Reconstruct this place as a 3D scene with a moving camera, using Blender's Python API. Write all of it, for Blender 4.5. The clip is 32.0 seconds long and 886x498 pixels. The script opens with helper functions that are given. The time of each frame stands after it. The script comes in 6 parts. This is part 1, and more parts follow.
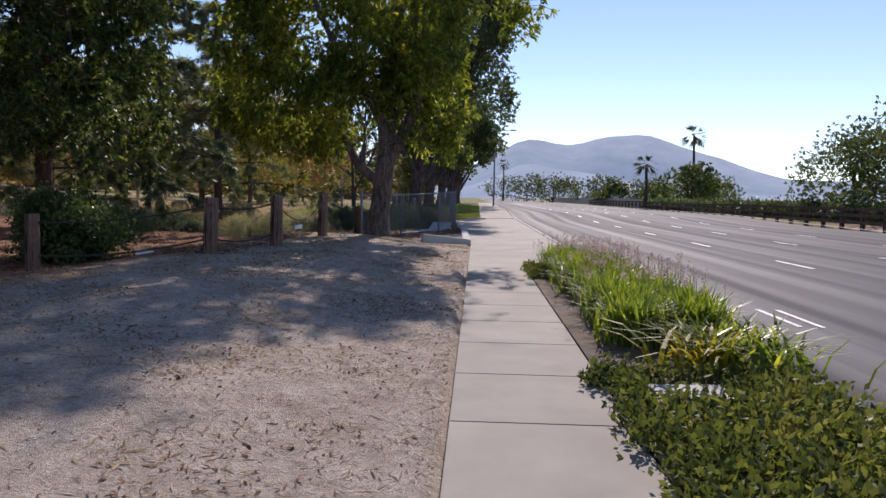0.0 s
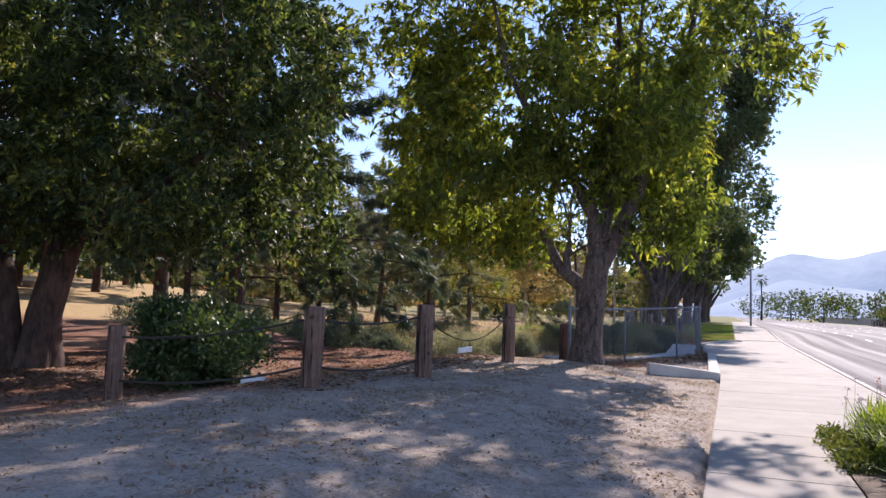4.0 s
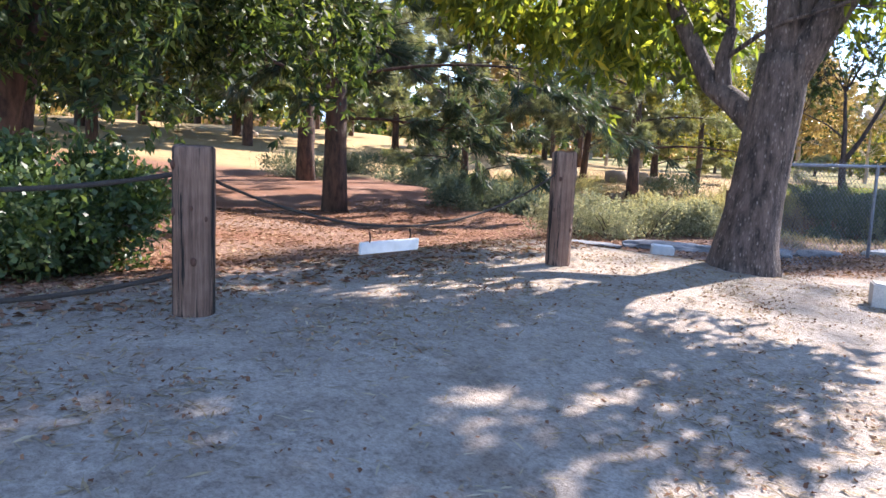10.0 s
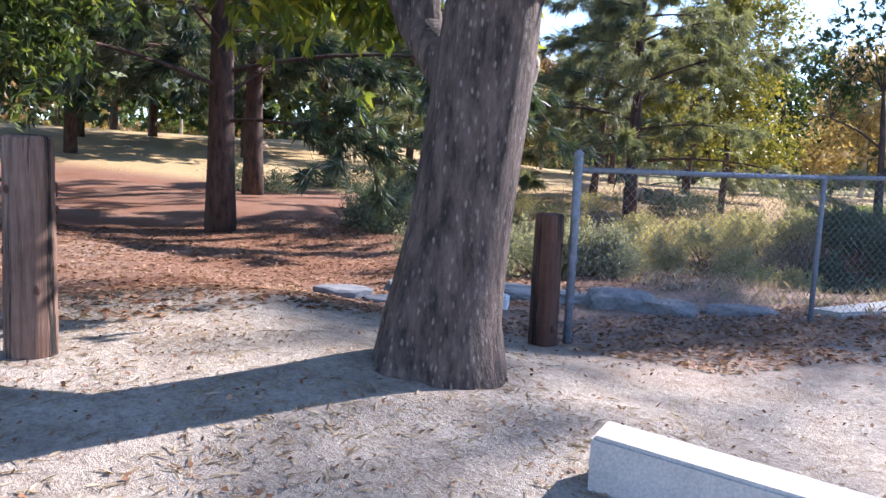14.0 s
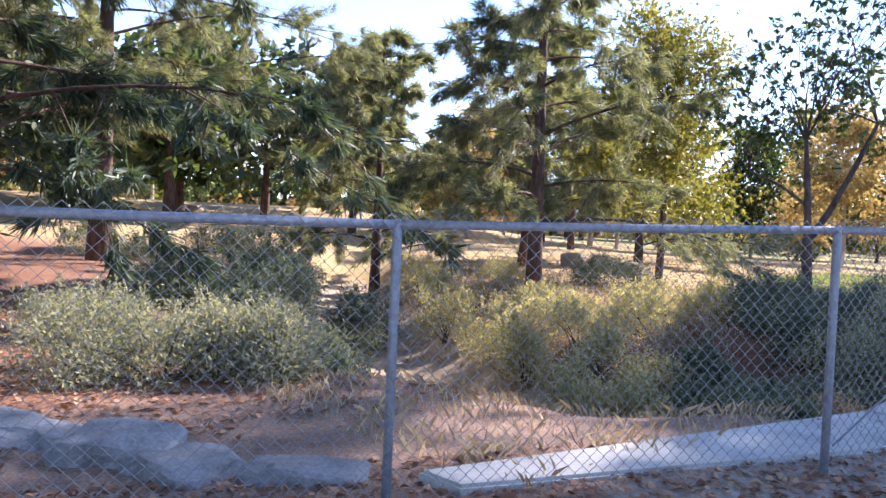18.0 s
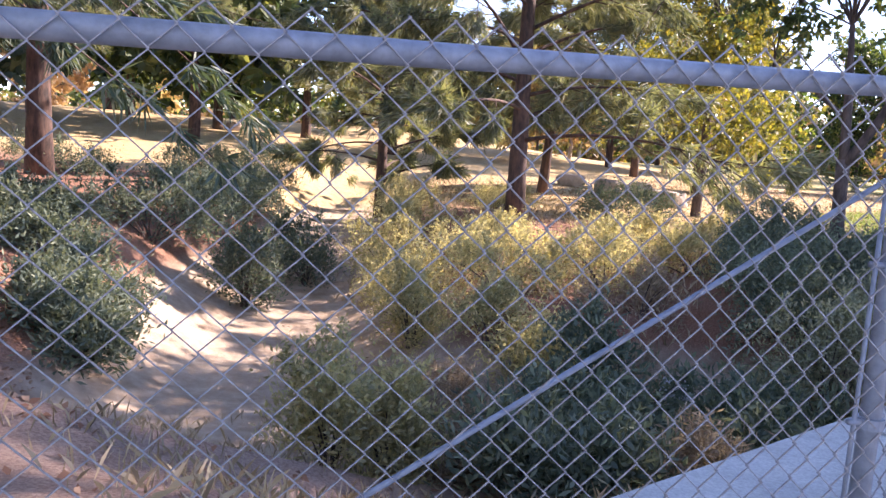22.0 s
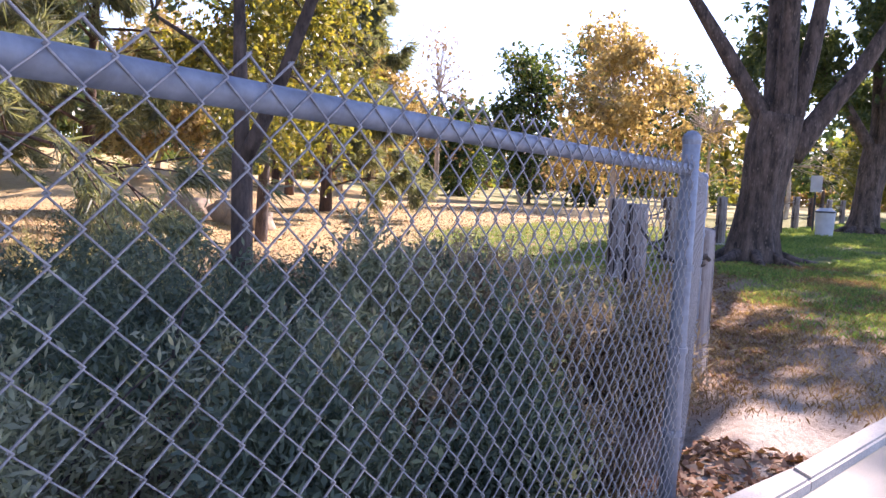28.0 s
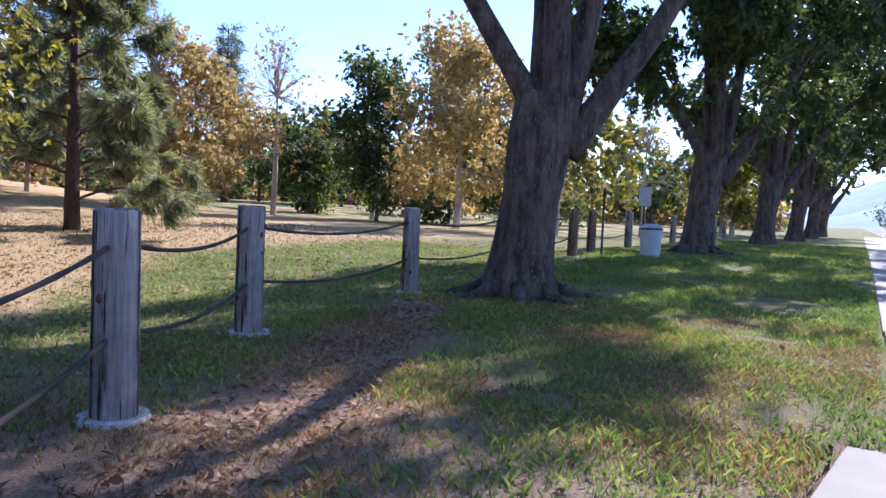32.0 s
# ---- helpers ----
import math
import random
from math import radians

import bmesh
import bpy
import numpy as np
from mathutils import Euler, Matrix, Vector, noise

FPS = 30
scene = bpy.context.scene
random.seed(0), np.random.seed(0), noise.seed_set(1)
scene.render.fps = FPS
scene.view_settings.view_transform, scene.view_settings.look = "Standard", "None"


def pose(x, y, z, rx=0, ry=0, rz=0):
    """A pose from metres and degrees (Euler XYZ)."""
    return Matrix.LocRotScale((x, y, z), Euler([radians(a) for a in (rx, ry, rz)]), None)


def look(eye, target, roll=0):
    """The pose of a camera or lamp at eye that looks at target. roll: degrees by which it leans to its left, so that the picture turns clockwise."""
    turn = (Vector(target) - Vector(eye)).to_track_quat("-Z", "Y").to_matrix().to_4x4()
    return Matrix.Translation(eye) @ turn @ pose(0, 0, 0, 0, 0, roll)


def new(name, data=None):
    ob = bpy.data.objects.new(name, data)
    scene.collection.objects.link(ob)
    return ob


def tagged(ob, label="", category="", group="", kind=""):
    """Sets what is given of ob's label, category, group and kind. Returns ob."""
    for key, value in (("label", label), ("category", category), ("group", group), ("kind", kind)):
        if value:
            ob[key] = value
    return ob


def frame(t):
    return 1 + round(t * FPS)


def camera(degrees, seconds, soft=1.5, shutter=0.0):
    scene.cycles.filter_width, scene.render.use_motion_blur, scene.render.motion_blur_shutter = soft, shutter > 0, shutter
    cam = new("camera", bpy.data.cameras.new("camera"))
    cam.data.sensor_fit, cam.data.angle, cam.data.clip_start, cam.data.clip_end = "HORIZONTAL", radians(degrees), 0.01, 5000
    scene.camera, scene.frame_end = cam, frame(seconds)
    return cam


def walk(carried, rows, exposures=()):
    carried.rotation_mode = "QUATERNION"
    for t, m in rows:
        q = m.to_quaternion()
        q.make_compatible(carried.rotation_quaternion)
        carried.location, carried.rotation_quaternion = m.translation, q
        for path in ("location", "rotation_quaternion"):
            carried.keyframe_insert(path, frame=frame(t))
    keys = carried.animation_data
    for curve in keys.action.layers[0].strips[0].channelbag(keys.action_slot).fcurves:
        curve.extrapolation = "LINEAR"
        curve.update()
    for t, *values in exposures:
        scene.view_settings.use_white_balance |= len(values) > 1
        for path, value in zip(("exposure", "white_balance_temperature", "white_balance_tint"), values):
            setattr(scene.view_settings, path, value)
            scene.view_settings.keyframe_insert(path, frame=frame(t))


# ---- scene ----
cam = camera(62.2, 32.0)

PATH = [
    (0, (0.496, 1.742, 1.366), (0.408, 3.735, 1.222), 1.1),
    (0.5, (0.514, 2.42, 1.367), (0.341, 4.411, 1.297), 0.9),
    (1, (0.532, 3.098, 1.367), (0.219, 5.073, 1.362), 0.9),
    (1.5, (0.55, 3.776, 1.365), (0.149, 5.735, 1.393), 0.9),
    (2, (0.568, 4.454, 1.359), (0.108, 6.399, 1.423), 0.9),
    (2.5, (0.562, 5.06, 1.344), (0.059, 6.994, 1.431), 1.1),
    (3, (0.555, 5.666, 1.325), (-0.013, 7.581, 1.434), 1.3),
    (3.5, (0.548, 6.272, 1.306), (-0.091, 8.163, 1.438), 1.5),
    (4, (0.541, 6.879, 1.298), (-0.187, 8.735, 1.455), 1.7),
    (4.5, (0.527, 7.528, 1.309), (-0.288, 9.345, 1.49), 1.9),
    (6.5, (0.472, 10.107, 1.387), (-0.454, 11.863, 1.634), 2.3),
    (7, (0.479, 10.738, 1.376), (-0.506, 12.461, 1.62), 2.6),
    (7.5, (0.482, 11.358, 1.362), (-0.619, 13.023, 1.481), 3.1),
    (8, (0.468, 11.993, 1.353), (-0.71, 13.609, 1.309), 3.1),
    (8.5, (0.446, 12.649, 1.348), (-0.773, 14.226, 1.18), 2.9),
    (9, (0.447, 13.331, 1.346), (-0.81, 14.872, 1.133), 2.7),
    (9.5, (0.484, 14.019, 1.347), (-0.809, 15.525, 1.103), 2.5),
    (10, (0.54, 14.678, 1.348), (-0.785, 16.154, 1.084), 2.3),
    (10.5, (0.579, 15.321, 1.35), (-0.77, 16.772, 1.075), 2.3),
    (11, (0.573, 15.972, 1.352), (-0.792, 17.407, 1.072), 2.2),
    (11.5, (0.55, 16.635, 1.354), (-0.828, 18.058, 1.075), 2.1),
    (12, (0.568, 17.26, 1.357), (-0.825, 18.667, 1.076), 2.0),
    (12.5, (0.616, 17.908, 1.358), (-0.798, 19.295, 1.078), 2.2),
    (13, (0.653, 18.612, 1.355), (-0.785, 19.975, 1.078), 2.1),
    (13.5, (0.674, 19.332, 1.349), (-0.785, 20.673, 1.08), 2.2),
    (14, (0.693, 20.016, 1.341), (-0.772, 21.358, 1.113), 2.6),
    (14.5, (0.704, 20.675, 1.333), (-0.76, 22.024, 1.147), 2.5),
    (15, (0.713, 21.337, 1.327), (-0.747, 22.696, 1.186), 2.2),
    (15.5, (0.723, 21.998, 1.327), (-0.734, 23.364, 1.214), 2.1),
    (17.5, (0.782, 24.674, 1.358), (-0.701, 26.015, 1.304), 2.7),
    (18, (0.782, 25.359, 1.356), (-0.713, 26.687, 1.308), 2.6),
    (18.5, (0.783, 26.045, 1.348), (-0.727, 27.356, 1.313), 2.5),
    (19, (0.781, 26.73, 1.337), (-0.746, 28.022, 1.316), 2.4),
    (19.5, (0.719, 27.374, 1.326), (-0.834, 28.634, 1.315), 2.5),
    (20, (0.655, 28.018, 1.317), (-0.948, 29.214, 1.313), 2.7),
    (20.5, (0.592, 28.661, 1.311), (-1.065, 29.781, 1.301), 3.2),
    (21, (0.542, 29.238, 1.313), (-1.138, 30.319, 1.215), 3.5),
    (21.5, (0.496, 29.813, 1.321), (-1.177, 30.886, 1.097), 3.7),
    (22, (0.467, 30.407, 1.332), (-1.182, 31.507, 1.069), 3.6),
    (22.5, (0.449, 31.068, 1.34), (-1.089, 32.314, 1.051), 3.6),
    (23, (0.443, 31.829, 1.343), (-0.884, 33.296, 1.049), 3.0),
    (23.5, (0.451, 32.629, 1.344), (-0.761, 34.194, 1.06), 2.5),
    (24, (0.456, 33.316, 1.348), (-0.728, 34.9, 1.051), 2.1),
    (24.5, (0.439, 33.881, 1.355), (-0.727, 35.479, 1.062), 1.9),
    (26.5, (0.434, 36.229, 1.367), (-0.794, 37.793, 1.149), 1.9),
    (27, (0.358, 36.909, 1.364), (-0.875, 38.469, 1.152), 2.8),
    (27.5, (0.29, 37.582, 1.362), (-0.942, 39.146, 1.172), 2.6),
    (28, (0.236, 38.26, 1.36), (-0.98, 39.838, 1.188), 2.4),
    (28.5, (0.202, 38.96, 1.36), (-0.997, 40.553, 1.199), 2.2),
    (29, (0.181, 39.655, 1.358), (-0.996, 41.264, 1.207), 2.0),
    (29.5, (0.165, 40.344, 1.355), (-0.947, 42.001, 1.214), 2.4),
    (30, (0.161, 41.047, 1.35), (-0.89, 42.742, 1.21), 2.2),
    (30.5, (0.192, 41.762, 1.344), (-0.829, 43.477, 1.208), 2.5),
    (31, (0.265, 42.456, 1.337), (-0.737, 44.183, 1.209), 2.3),
    (31.5, (0.368, 43.162, 1.33), (-0.624, 44.894, 1.211), 2.3),
    (32, (0.472, 43.868, 1.322), (-0.512, 45.605, 1.213), 2.5),
]
EXPOSURE = [(0, 0.22, 6450, 24), (2, 0.65, 6400, 28), (3, 0.85, 6400, 27), (4, 0.95, 6400, 26), (6.5, 1.25, 6700, 30), (7.4, 2.05, 6500, 24), (8, 2.55, 6350, 20), (9, 2.15, 6500, 16), (10, 2.0, 6200, 20), (11, 1.9, 6050, 18), (12, 1.92, 6000, 18), (13, 1.7, 5950, 20), (15, 1.8, 5800, 20), (17.5, 2.0, 6200, 24), (19, 2.08, 6200, 26), (22, 2.3, 6700, 32), (23, 2.28, 7250, 32), (24, 2.2, 7100, 32), (28, 2.1, 6600, 34), (30, 1.7, 6250, 26), (31, 1.48, 5850, 27), (32, 1.35, 5500, 26)]
walk(cam, [(t, look(eye, target, roll)) for t, eye, target, roll in PATH], EXPOSURE)

# ---- world, sun, exposure ----
SUN_EL, SUN_AZ = 36.0, 7.0          # degrees up; degrees to the right of +y
world = bpy.data.worlds.new("sky_world")
scene.world = world
world.use_nodes = True
wn = world.node_tree
sky = wn.nodes.new("ShaderNodeTexSky")
sky.sky_type = "NISHITA"
sky.sun_disc = False
sky.sun_elevation = radians(SUN_EL)
sky.sun_rotation = radians(SUN_AZ)
sky.air_density, sky.dust_density, sky.ozone_density = 0.78, 0.0, 1.5
wn.links.new(sky.outputs[0], wn.nodes["Background"].inputs[0])
wn.nodes["Background"].inputs[1].default_value = 0.128
sun = new("sun", bpy.data.lights.new("sun", "SUN"))
sun.data.energy = 4.3
sun.data.angle = radians(0.6)
sun.data.color = (1.0, 0.93, 0.82)
az, el = radians(SUN_AZ), radians(SUN_EL)
sun.matrix_world = look(Vector((math.sin(az) * math.cos(el), math.cos(az) * math.cos(el), math.sin(el))) * 60, (0, 0, 0))

# ---- materials ----
def mat_base(name):
    m = bpy.data.materials.new(name)
    m.use_nodes = True
    nt = m.node_tree
    return m, nt, nt.nodes["Principled BSDF"]


def tex_noise(nt, scale, detail=4.0, rough=0.6, coord="Object", stretch=None):
    tc = nt.nodes.new("ShaderNodeTexCoord")
    n = nt.nodes.new("ShaderNodeTexNoise")
    n.inputs["Scale"].default_value = scale
    n.inputs["Detail"].default_value = detail
    n.inputs["Roughness"].default_value = rough
    src = tc.outputs[coord]
    if stretch:
        mp = nt.nodes.new("ShaderNodeMapping")
        mp.inputs["Scale"].default_value = stretch
        nt.links.new(src, mp.inputs[0])
        src = mp.outputs[0]
    nt.links.new(src, n.inputs["Vector"])
    return n.outputs["Fac"]


def ramp(nt, fac, stops):
    r = nt.nodes.new("ShaderNodeValToRGB")
    els = r.color_ramp.elements
    while len(els) < len(stops):
        els.new(0.5)
    for e, (p, c) in zip(els, stops):
        e.position = p
        e.color = (*c, 1)
    nt.links.new(fac, r.inputs[0])
    return r.outputs[0]


def blend(nt, fac, a, b, mode="MIX"):
    m = nt.nodes.new("ShaderNodeMix")
    m.data_type, m.blend_type = "RGBA", mode
    for sock, v in ((m.inputs[0], fac), (m.inputs[6], a), (m.inputs[7], b)):
        if isinstance(v, (int, float)):
            sock.default_value = v
        elif isinstance(v, tuple):
            sock.default_value = (*v, 1)
        else:
            nt.links.new(v, sock)
    return m.outputs[2]


def calc(nt, op, a, b=0.0, clamp=False):
    m = nt.nodes.new("ShaderNodeMath")
    m.operation, m.use_clamp = op, clamp
    for sock, v in zip(m.inputs, (a, b)):
        if isinstance(v, (int, float)):
            sock.default_value = v
        else:
            nt.links.new(v, sock)
    return m.outputs[0]


def bump(nt, bsdf, height, strength, dist=0.01):
    b = nt.nodes.new("ShaderNodeBump")
    b.inputs["Strength"].default_value = strength
    b.inputs["Distance"].default_value = dist
    nt.links.new(height, b.inputs["Height"])
    nt.links.new(b.outputs[0], bsdf.inputs["Normal"])


def stone_mat(name, c1, c2, scale=6.0, rough=0.85, bstr=0.4, fine=90.0, vary=0.0, bdist=0.01):
    """Mottled mineral surface: two colours at a large scale, grain at a small one."""
    m, nt, b = mat_base(name)
    big, small = tex_noise(nt, scale), tex_noise(nt, fine, 3)
    col = ramp(nt, big, [(0.3, c1), (0.7, c2)])
    col = blend(nt, 0.55, col, ramp(nt, small, [(0.3, (0.55, 0.55, 0.55)), (0.7, (1.15, 1.15, 1.15))]), "MULTIPLY")
    if vary:
        oi = nt.nodes.new("ShaderNodeObjectInfo")
        mr = ramp(nt, oi.outputs["Random"], [(0.0, (1 - vary,) * 3), (1.0, (1 + vary,) * 3)])
        col = blend(nt, 1.0, col, mr, "MULTIPLY")
    nt.links.new(col, b.inputs["Base Color"])
    b.inputs["Roughness"].default_value = rough
    bump(nt, b, calc(nt, "ADD", big, calc(nt, "MULTIPLY", small, 0.5)), bstr, bdist)
    return m


def wood_mat(name, c1, c2, dark, scale=1.0, rough=0.85):
    """Weathered upright timber: long cracks and streaks along z."""
    m, nt, b = mat_base(name)
    streak = tex_noise(nt, 34 * scale, 6, 0.75, stretch=(1, 1, 0.05))
    crack = tex_noise(nt, 13 * scale, 5, 0.75, stretch=(1, 1, 0.045))
    blot = tex_noise(nt, 3.0, 3)
    col = ramp(nt, streak, [(0.3, c1), (0.7, c2)])
    ck = ramp(nt, crack, [(0.435, (0, 0, 0)), (0.48, (1, 1, 1))])
    col = blend(nt, ck, dark, col)
    col = blend(nt, 0.75, col, ramp(nt, blot, [(0.35, (0.58, 0.48, 0.42)), (0.65, (1.12, 1.12, 1.12))]), "MULTIPLY")
    nt.links.new(col, b.inputs["Base Color"])
    b.inputs["Roughness"].default_value = rough
    bump(nt, b, calc(nt, "ADD", streak, ck), 0.7, 0.012)
    return m


def bark_mat(name, c1, c2, scale=9.0, speck=None, depth=0.03):
    m, nt, b = mat_base(name)
    ridge = tex_noise(nt, scale, 6, 0.7, stretch=(1, 1, 0.28))
    fine = tex_noise(nt, scale * 5, 4, 0.7, stretch=(1, 1, 0.5))
    big = tex_noise(nt, 1.2, 3)
    col = ramp(nt, ridge, [(0.36, c1), (0.62, c2)])
    if speck:
        tc, mp, vo, sh = (nt.nodes.new(k) for k in ("ShaderNodeTexCoord", "ShaderNodeMapping", "ShaderNodeTexVoronoi", "ShaderNodeSeparateColor"))
        mp.inputs["Scale"].default_value = (1, 1, 0.38)
        vo.inputs["Scale"].default_value = scale * 3.0
        nt.links.new(tc.outputs["Object"], mp.inputs[0])
        nt.links.new(mp.outputs[0], vo.inputs["Vector"])
        nt.links.new(vo.outputs["Color"], sh.inputs[0])
        flake = calc(nt, "MULTIPLY", ramp(nt, calc(nt, "ADD", vo.outputs["Distance"], calc(nt, "MULTIPLY", fine, 0.55)), [(0.44, (1, 1, 1)), (0.66, (0, 0, 0))]), ramp(nt, sh.outputs[0], [(0.30, (0, 0, 0)), (0.9, (0.8, 0.8, 0.8))]))
        col = blend(nt, flake, col, speck)
    col = blend(nt, 0.6, col, ramp(nt, big, [(0.3, (0.55, 0.5, 0.5)), (0.7, (1.2, 1.15, 1.1))]), "MULTIPLY")
    nt.links.new(col, b.inputs["Base Color"])
    b.inputs["Roughness"].default_value = 0.9
    bump(nt, b, calc(nt, "ADD", ridge, calc(nt, "MULTIPLY", fine, 0.4)), 0.9, depth)
    return m


def leaf_mat(name, stops, translucent=0.4, rough=0.45, gloss=0.4, through_blue=0.6):
    """Leaves: every leaf of its own tone, with light shining through."""
    m, nt, b = mat_base(name)
    g = nt.nodes.new("ShaderNodeNewGeometry")
    big = tex_noise(nt, 0.55, 2)
    f = calc(nt, "ADD", calc(nt, "MULTIPLY", g.outputs["Random Per Island"], 0.65), calc(nt, "MULTIPLY", calc(nt, "SUBTRACT", big, 0.32), 0.95), True)
    col = ramp(nt, f, stops)
    nt.links.new(col, b.inputs["Base Color"])
    b.inputs["Roughness"].default_value = rough
    b.inputs["Specular IOR Level"].default_value = gloss
    tr = nt.nodes.new("ShaderNodeBsdfTranslucent")
    nt.links.new(blend(nt, 1.0, col, (1.45, 1.42, through_blue), "MULTIPLY"), tr.inputs[0])
    mx = nt.nodes.new("ShaderNodeMixShader")
    mx.inputs[0].default_value = translucent
    out = nt.nodes["Material Output"]
    nt.links.new(b.outputs[0], mx.inputs[1])
    nt.links.new(tr.outputs[0], mx.inputs[2])
    nt.links.new(mx.outputs[0], out.inputs[0])
    return m


def plain_mat(name, c, rough=0.6, metal=0.0, scale=8.0, vary=0.25, bstr=0.1):
    m, nt, b = mat_base(name)
    n = tex_noise(nt, scale, 5)
    lo, hi = tuple(v * (1 - vary) for v in c), tuple(min(1, v * (1 + vary)) for v in c)
    nt.links.new(ramp(nt, n, [(0.3, lo), (0.7, hi)]), b.inputs["Base Color"])
    b.inputs["Roughness"].default_value = rough
    b.inputs["Metallic"].default_value = metal
    bump(nt, b, n, bstr, 0.004)
    return m


M_WALK = stone_mat("walk_concrete", (0.255, 0.230, 0.195), (0.345, 0.315, 0.268), 1.3, 0.85, 0.12, 160, 0.05, 0.004)
M_CONC = stone_mat("pale_concrete", (0.34, 0.335, 0.32), (0.52, 0.51, 0.48), 2.2, 0.85, 0.25, 70, 0.0, 0.006)
M_KERB = stone_mat("kerb_concrete", (0.42, 0.39, 0.35), (0.56, 0.52, 0.47), 3.0, 0.9, 0.3, 80, 0.06, 0.006)


def road_mat():
    """Old asphalt: grain, patches, and polished paler wheel tracks along the road."""
    m, nt, b = mat_base("asphalt")
    track = tex_noise(nt, 1.0, 4, 0.6, stretch=(1.25, 0.012, 1))
    patch = tex_noise(nt, 0.3, 5, 0.6)
    fine = tex_noise(nt, 200, 2)
    col = ramp(nt, track, [(0.38, (0.038, 0.036, 0.041)), (0.60, (0.075, 0.072, 0.077))])
    col = blend(nt, 0.6, col, ramp(nt, patch, [(0.35, (0.7, 0.7, 0.7)), (0.65, (1.15, 1.15, 1.15))]), "MULTIPLY")
    col = blend(nt, 0.5, col, ramp(nt, fine, [(0.3, (0.6, 0.6, 0.6)), (0.7, (1.3, 1.3, 1.3))]), "MULTIPLY")
    nt.links.new(col, b.inputs["Base Color"])
    nt.links.new(ramp(nt, track, [(0.35, (0.90, 0.90, 0.90)), (0.65, (0.74, 0.74, 0.74))]), b.inputs["Roughness"])
    b.inputs["Specular IOR Level"].default_value = 0.36
    bump(nt, b, fine, 0.3, 0.004)
    return m


M_ROAD = road_mat()
M_SOIL = stone_mat("dark_bed_soil", (0.075, 0.055, 0.040), (0.22, 0.165, 0.12), 5.0, 0.95, 0.8, 60, 0.0, 0.03)
M_ROCK = stone_mat("grey_rock", (0.13, 0.135, 0.145), (0.29, 0.29, 0.295), 3.5, 0.9, 0.6, 40, 0.1, 0.03)
M_BOULDER = stone_mat("tan_boulder", (0.28, 0.20, 0.14), (0.45, 0.36, 0.27), 1.6, 0.9, 0.7, 20, 0.1, 0.05)
M_WOOD_BROWN = wood_mat("brown_post_wood", (0.070, 0.036, 0.025), (0.33, 0.205, 0.145), (0.012, 0.007, 0.005))
M_WOOD_GREY = wood_mat("grey_post_wood", (0.135, 0.110, 0.098), (0.44, 0.40, 0.385), (0.022, 0.015, 0.013))
M_WOOD_RED = wood_mat("dark_red_wood", (0.06, 0.028, 0.018), (0.15, 0.07, 0.045), (0.015, 0.008, 0.006))
M_RAIL_BROWN = wood_mat("brown_rail_wood", (0.10, 0.055, 0.04), (0.17, 0.10, 0.075), (0.03, 0.02, 0.015))
M_ROPE = plain_mat("dark_rope", (0.045, 0.035, 0.028), 0.95, 0, 120, 0.5, 0.6)
M_STEEL = plain_mat("galvanised_steel", (0.20, 0.225, 0.275), 0.6, 0.2, 25, 0.25, 0.15)
M_WIRE = plain_mat("galvanised_wire", (0.25, 0.245, 0.26), 0.75, 0.1, 60, 0.3, 0.1)
M_PAINT = plain_mat("road_paint", (0.72, 0.72, 0.70), 0.7, 0, 14, 0.2, 0.2)
M_WHITE = plain_mat("white_chalky_paint", (0.75, 0.74, 0.71), 0.8, 0, 9, 0.12, 0.2)
M_CAN = plain_mat("grey_can_plastic", (0.42, 0.44, 0.47), 0.5, 0, 5, 0.1)
M_DARK = plain_mat("dark_painted_metal", (0.03, 0.03, 0.032), 0.5, 0.3, 12, 0.3)
M_WALLP = stone_mat("beige_plaster", (0.45, 0.36, 0.30), (0.55, 0.46, 0.38), 0.6, 0.9, 0.2, 30)
M_BARK = bark_mat("rough_brown_bark", (0.034, 0.025, 0.022), (0.19, 0.14, 0.118), 13.0, (0.36, 0.30, 0.265), 0.07)
M_BARK_BIG = bark_mat("tan_grey_bark", (0.026, 0.019, 0.016), (0.165, 0.12, 0.098), 8.0, (0.24, 0.185, 0.15), 0.07)
M_BARK_PINE = bark_mat("dark_pine_bark", (0.03, 0.02, 0.016), (0.13, 0.075, 0.055), 7.0)
M_BARK_PALE = bark_mat("pale_sycamore_bark", (0.30, 0.24, 0.19), (0.56, 0.50, 0.43), 4.0)
M_BARK_DARK = bark_mat("dark_slender_bark", (0.035, 0.025, 0.022), (0.13, 0.095, 0.08), 9.0)
M_SCAR = plain_mat("cut_wood_scar", (0.55, 0.47, 0.38), 0.9, 0, 20, 0.2, 0.3)

L_ASH = leaf_mat("street_tree_leaves", [(0.0, (0.040, 0.060, 0.022)), (0.45, (0.118, 0.162, 0.040)), (0.8, (0.28, 0.30, 0.050)), (1.0, (0.52, 0.40, 0.055))], 0.62, 0.45, 0.25)
L_BIGROW = leaf_mat("row_tree_leaves", [(0.0, (0.034, 0.056, 0.032)), (0.6, (0.080, 0.115, 0.050)), (1.0, (0.20, 0.205, 0.075))], 0.42, 0.5, 0.3, 0.7)
L_DARK = leaf_mat("dark_glossy_leaves", [(0.0, (0.014, 0.026, 0.014)), (0.45, (0.042, 0.072, 0.030)), (0.8, (0.175, 0.220, 0.062)), (1.0, (0.28, 0.16, 0.06))], 0.42, 0.5, 0.3)
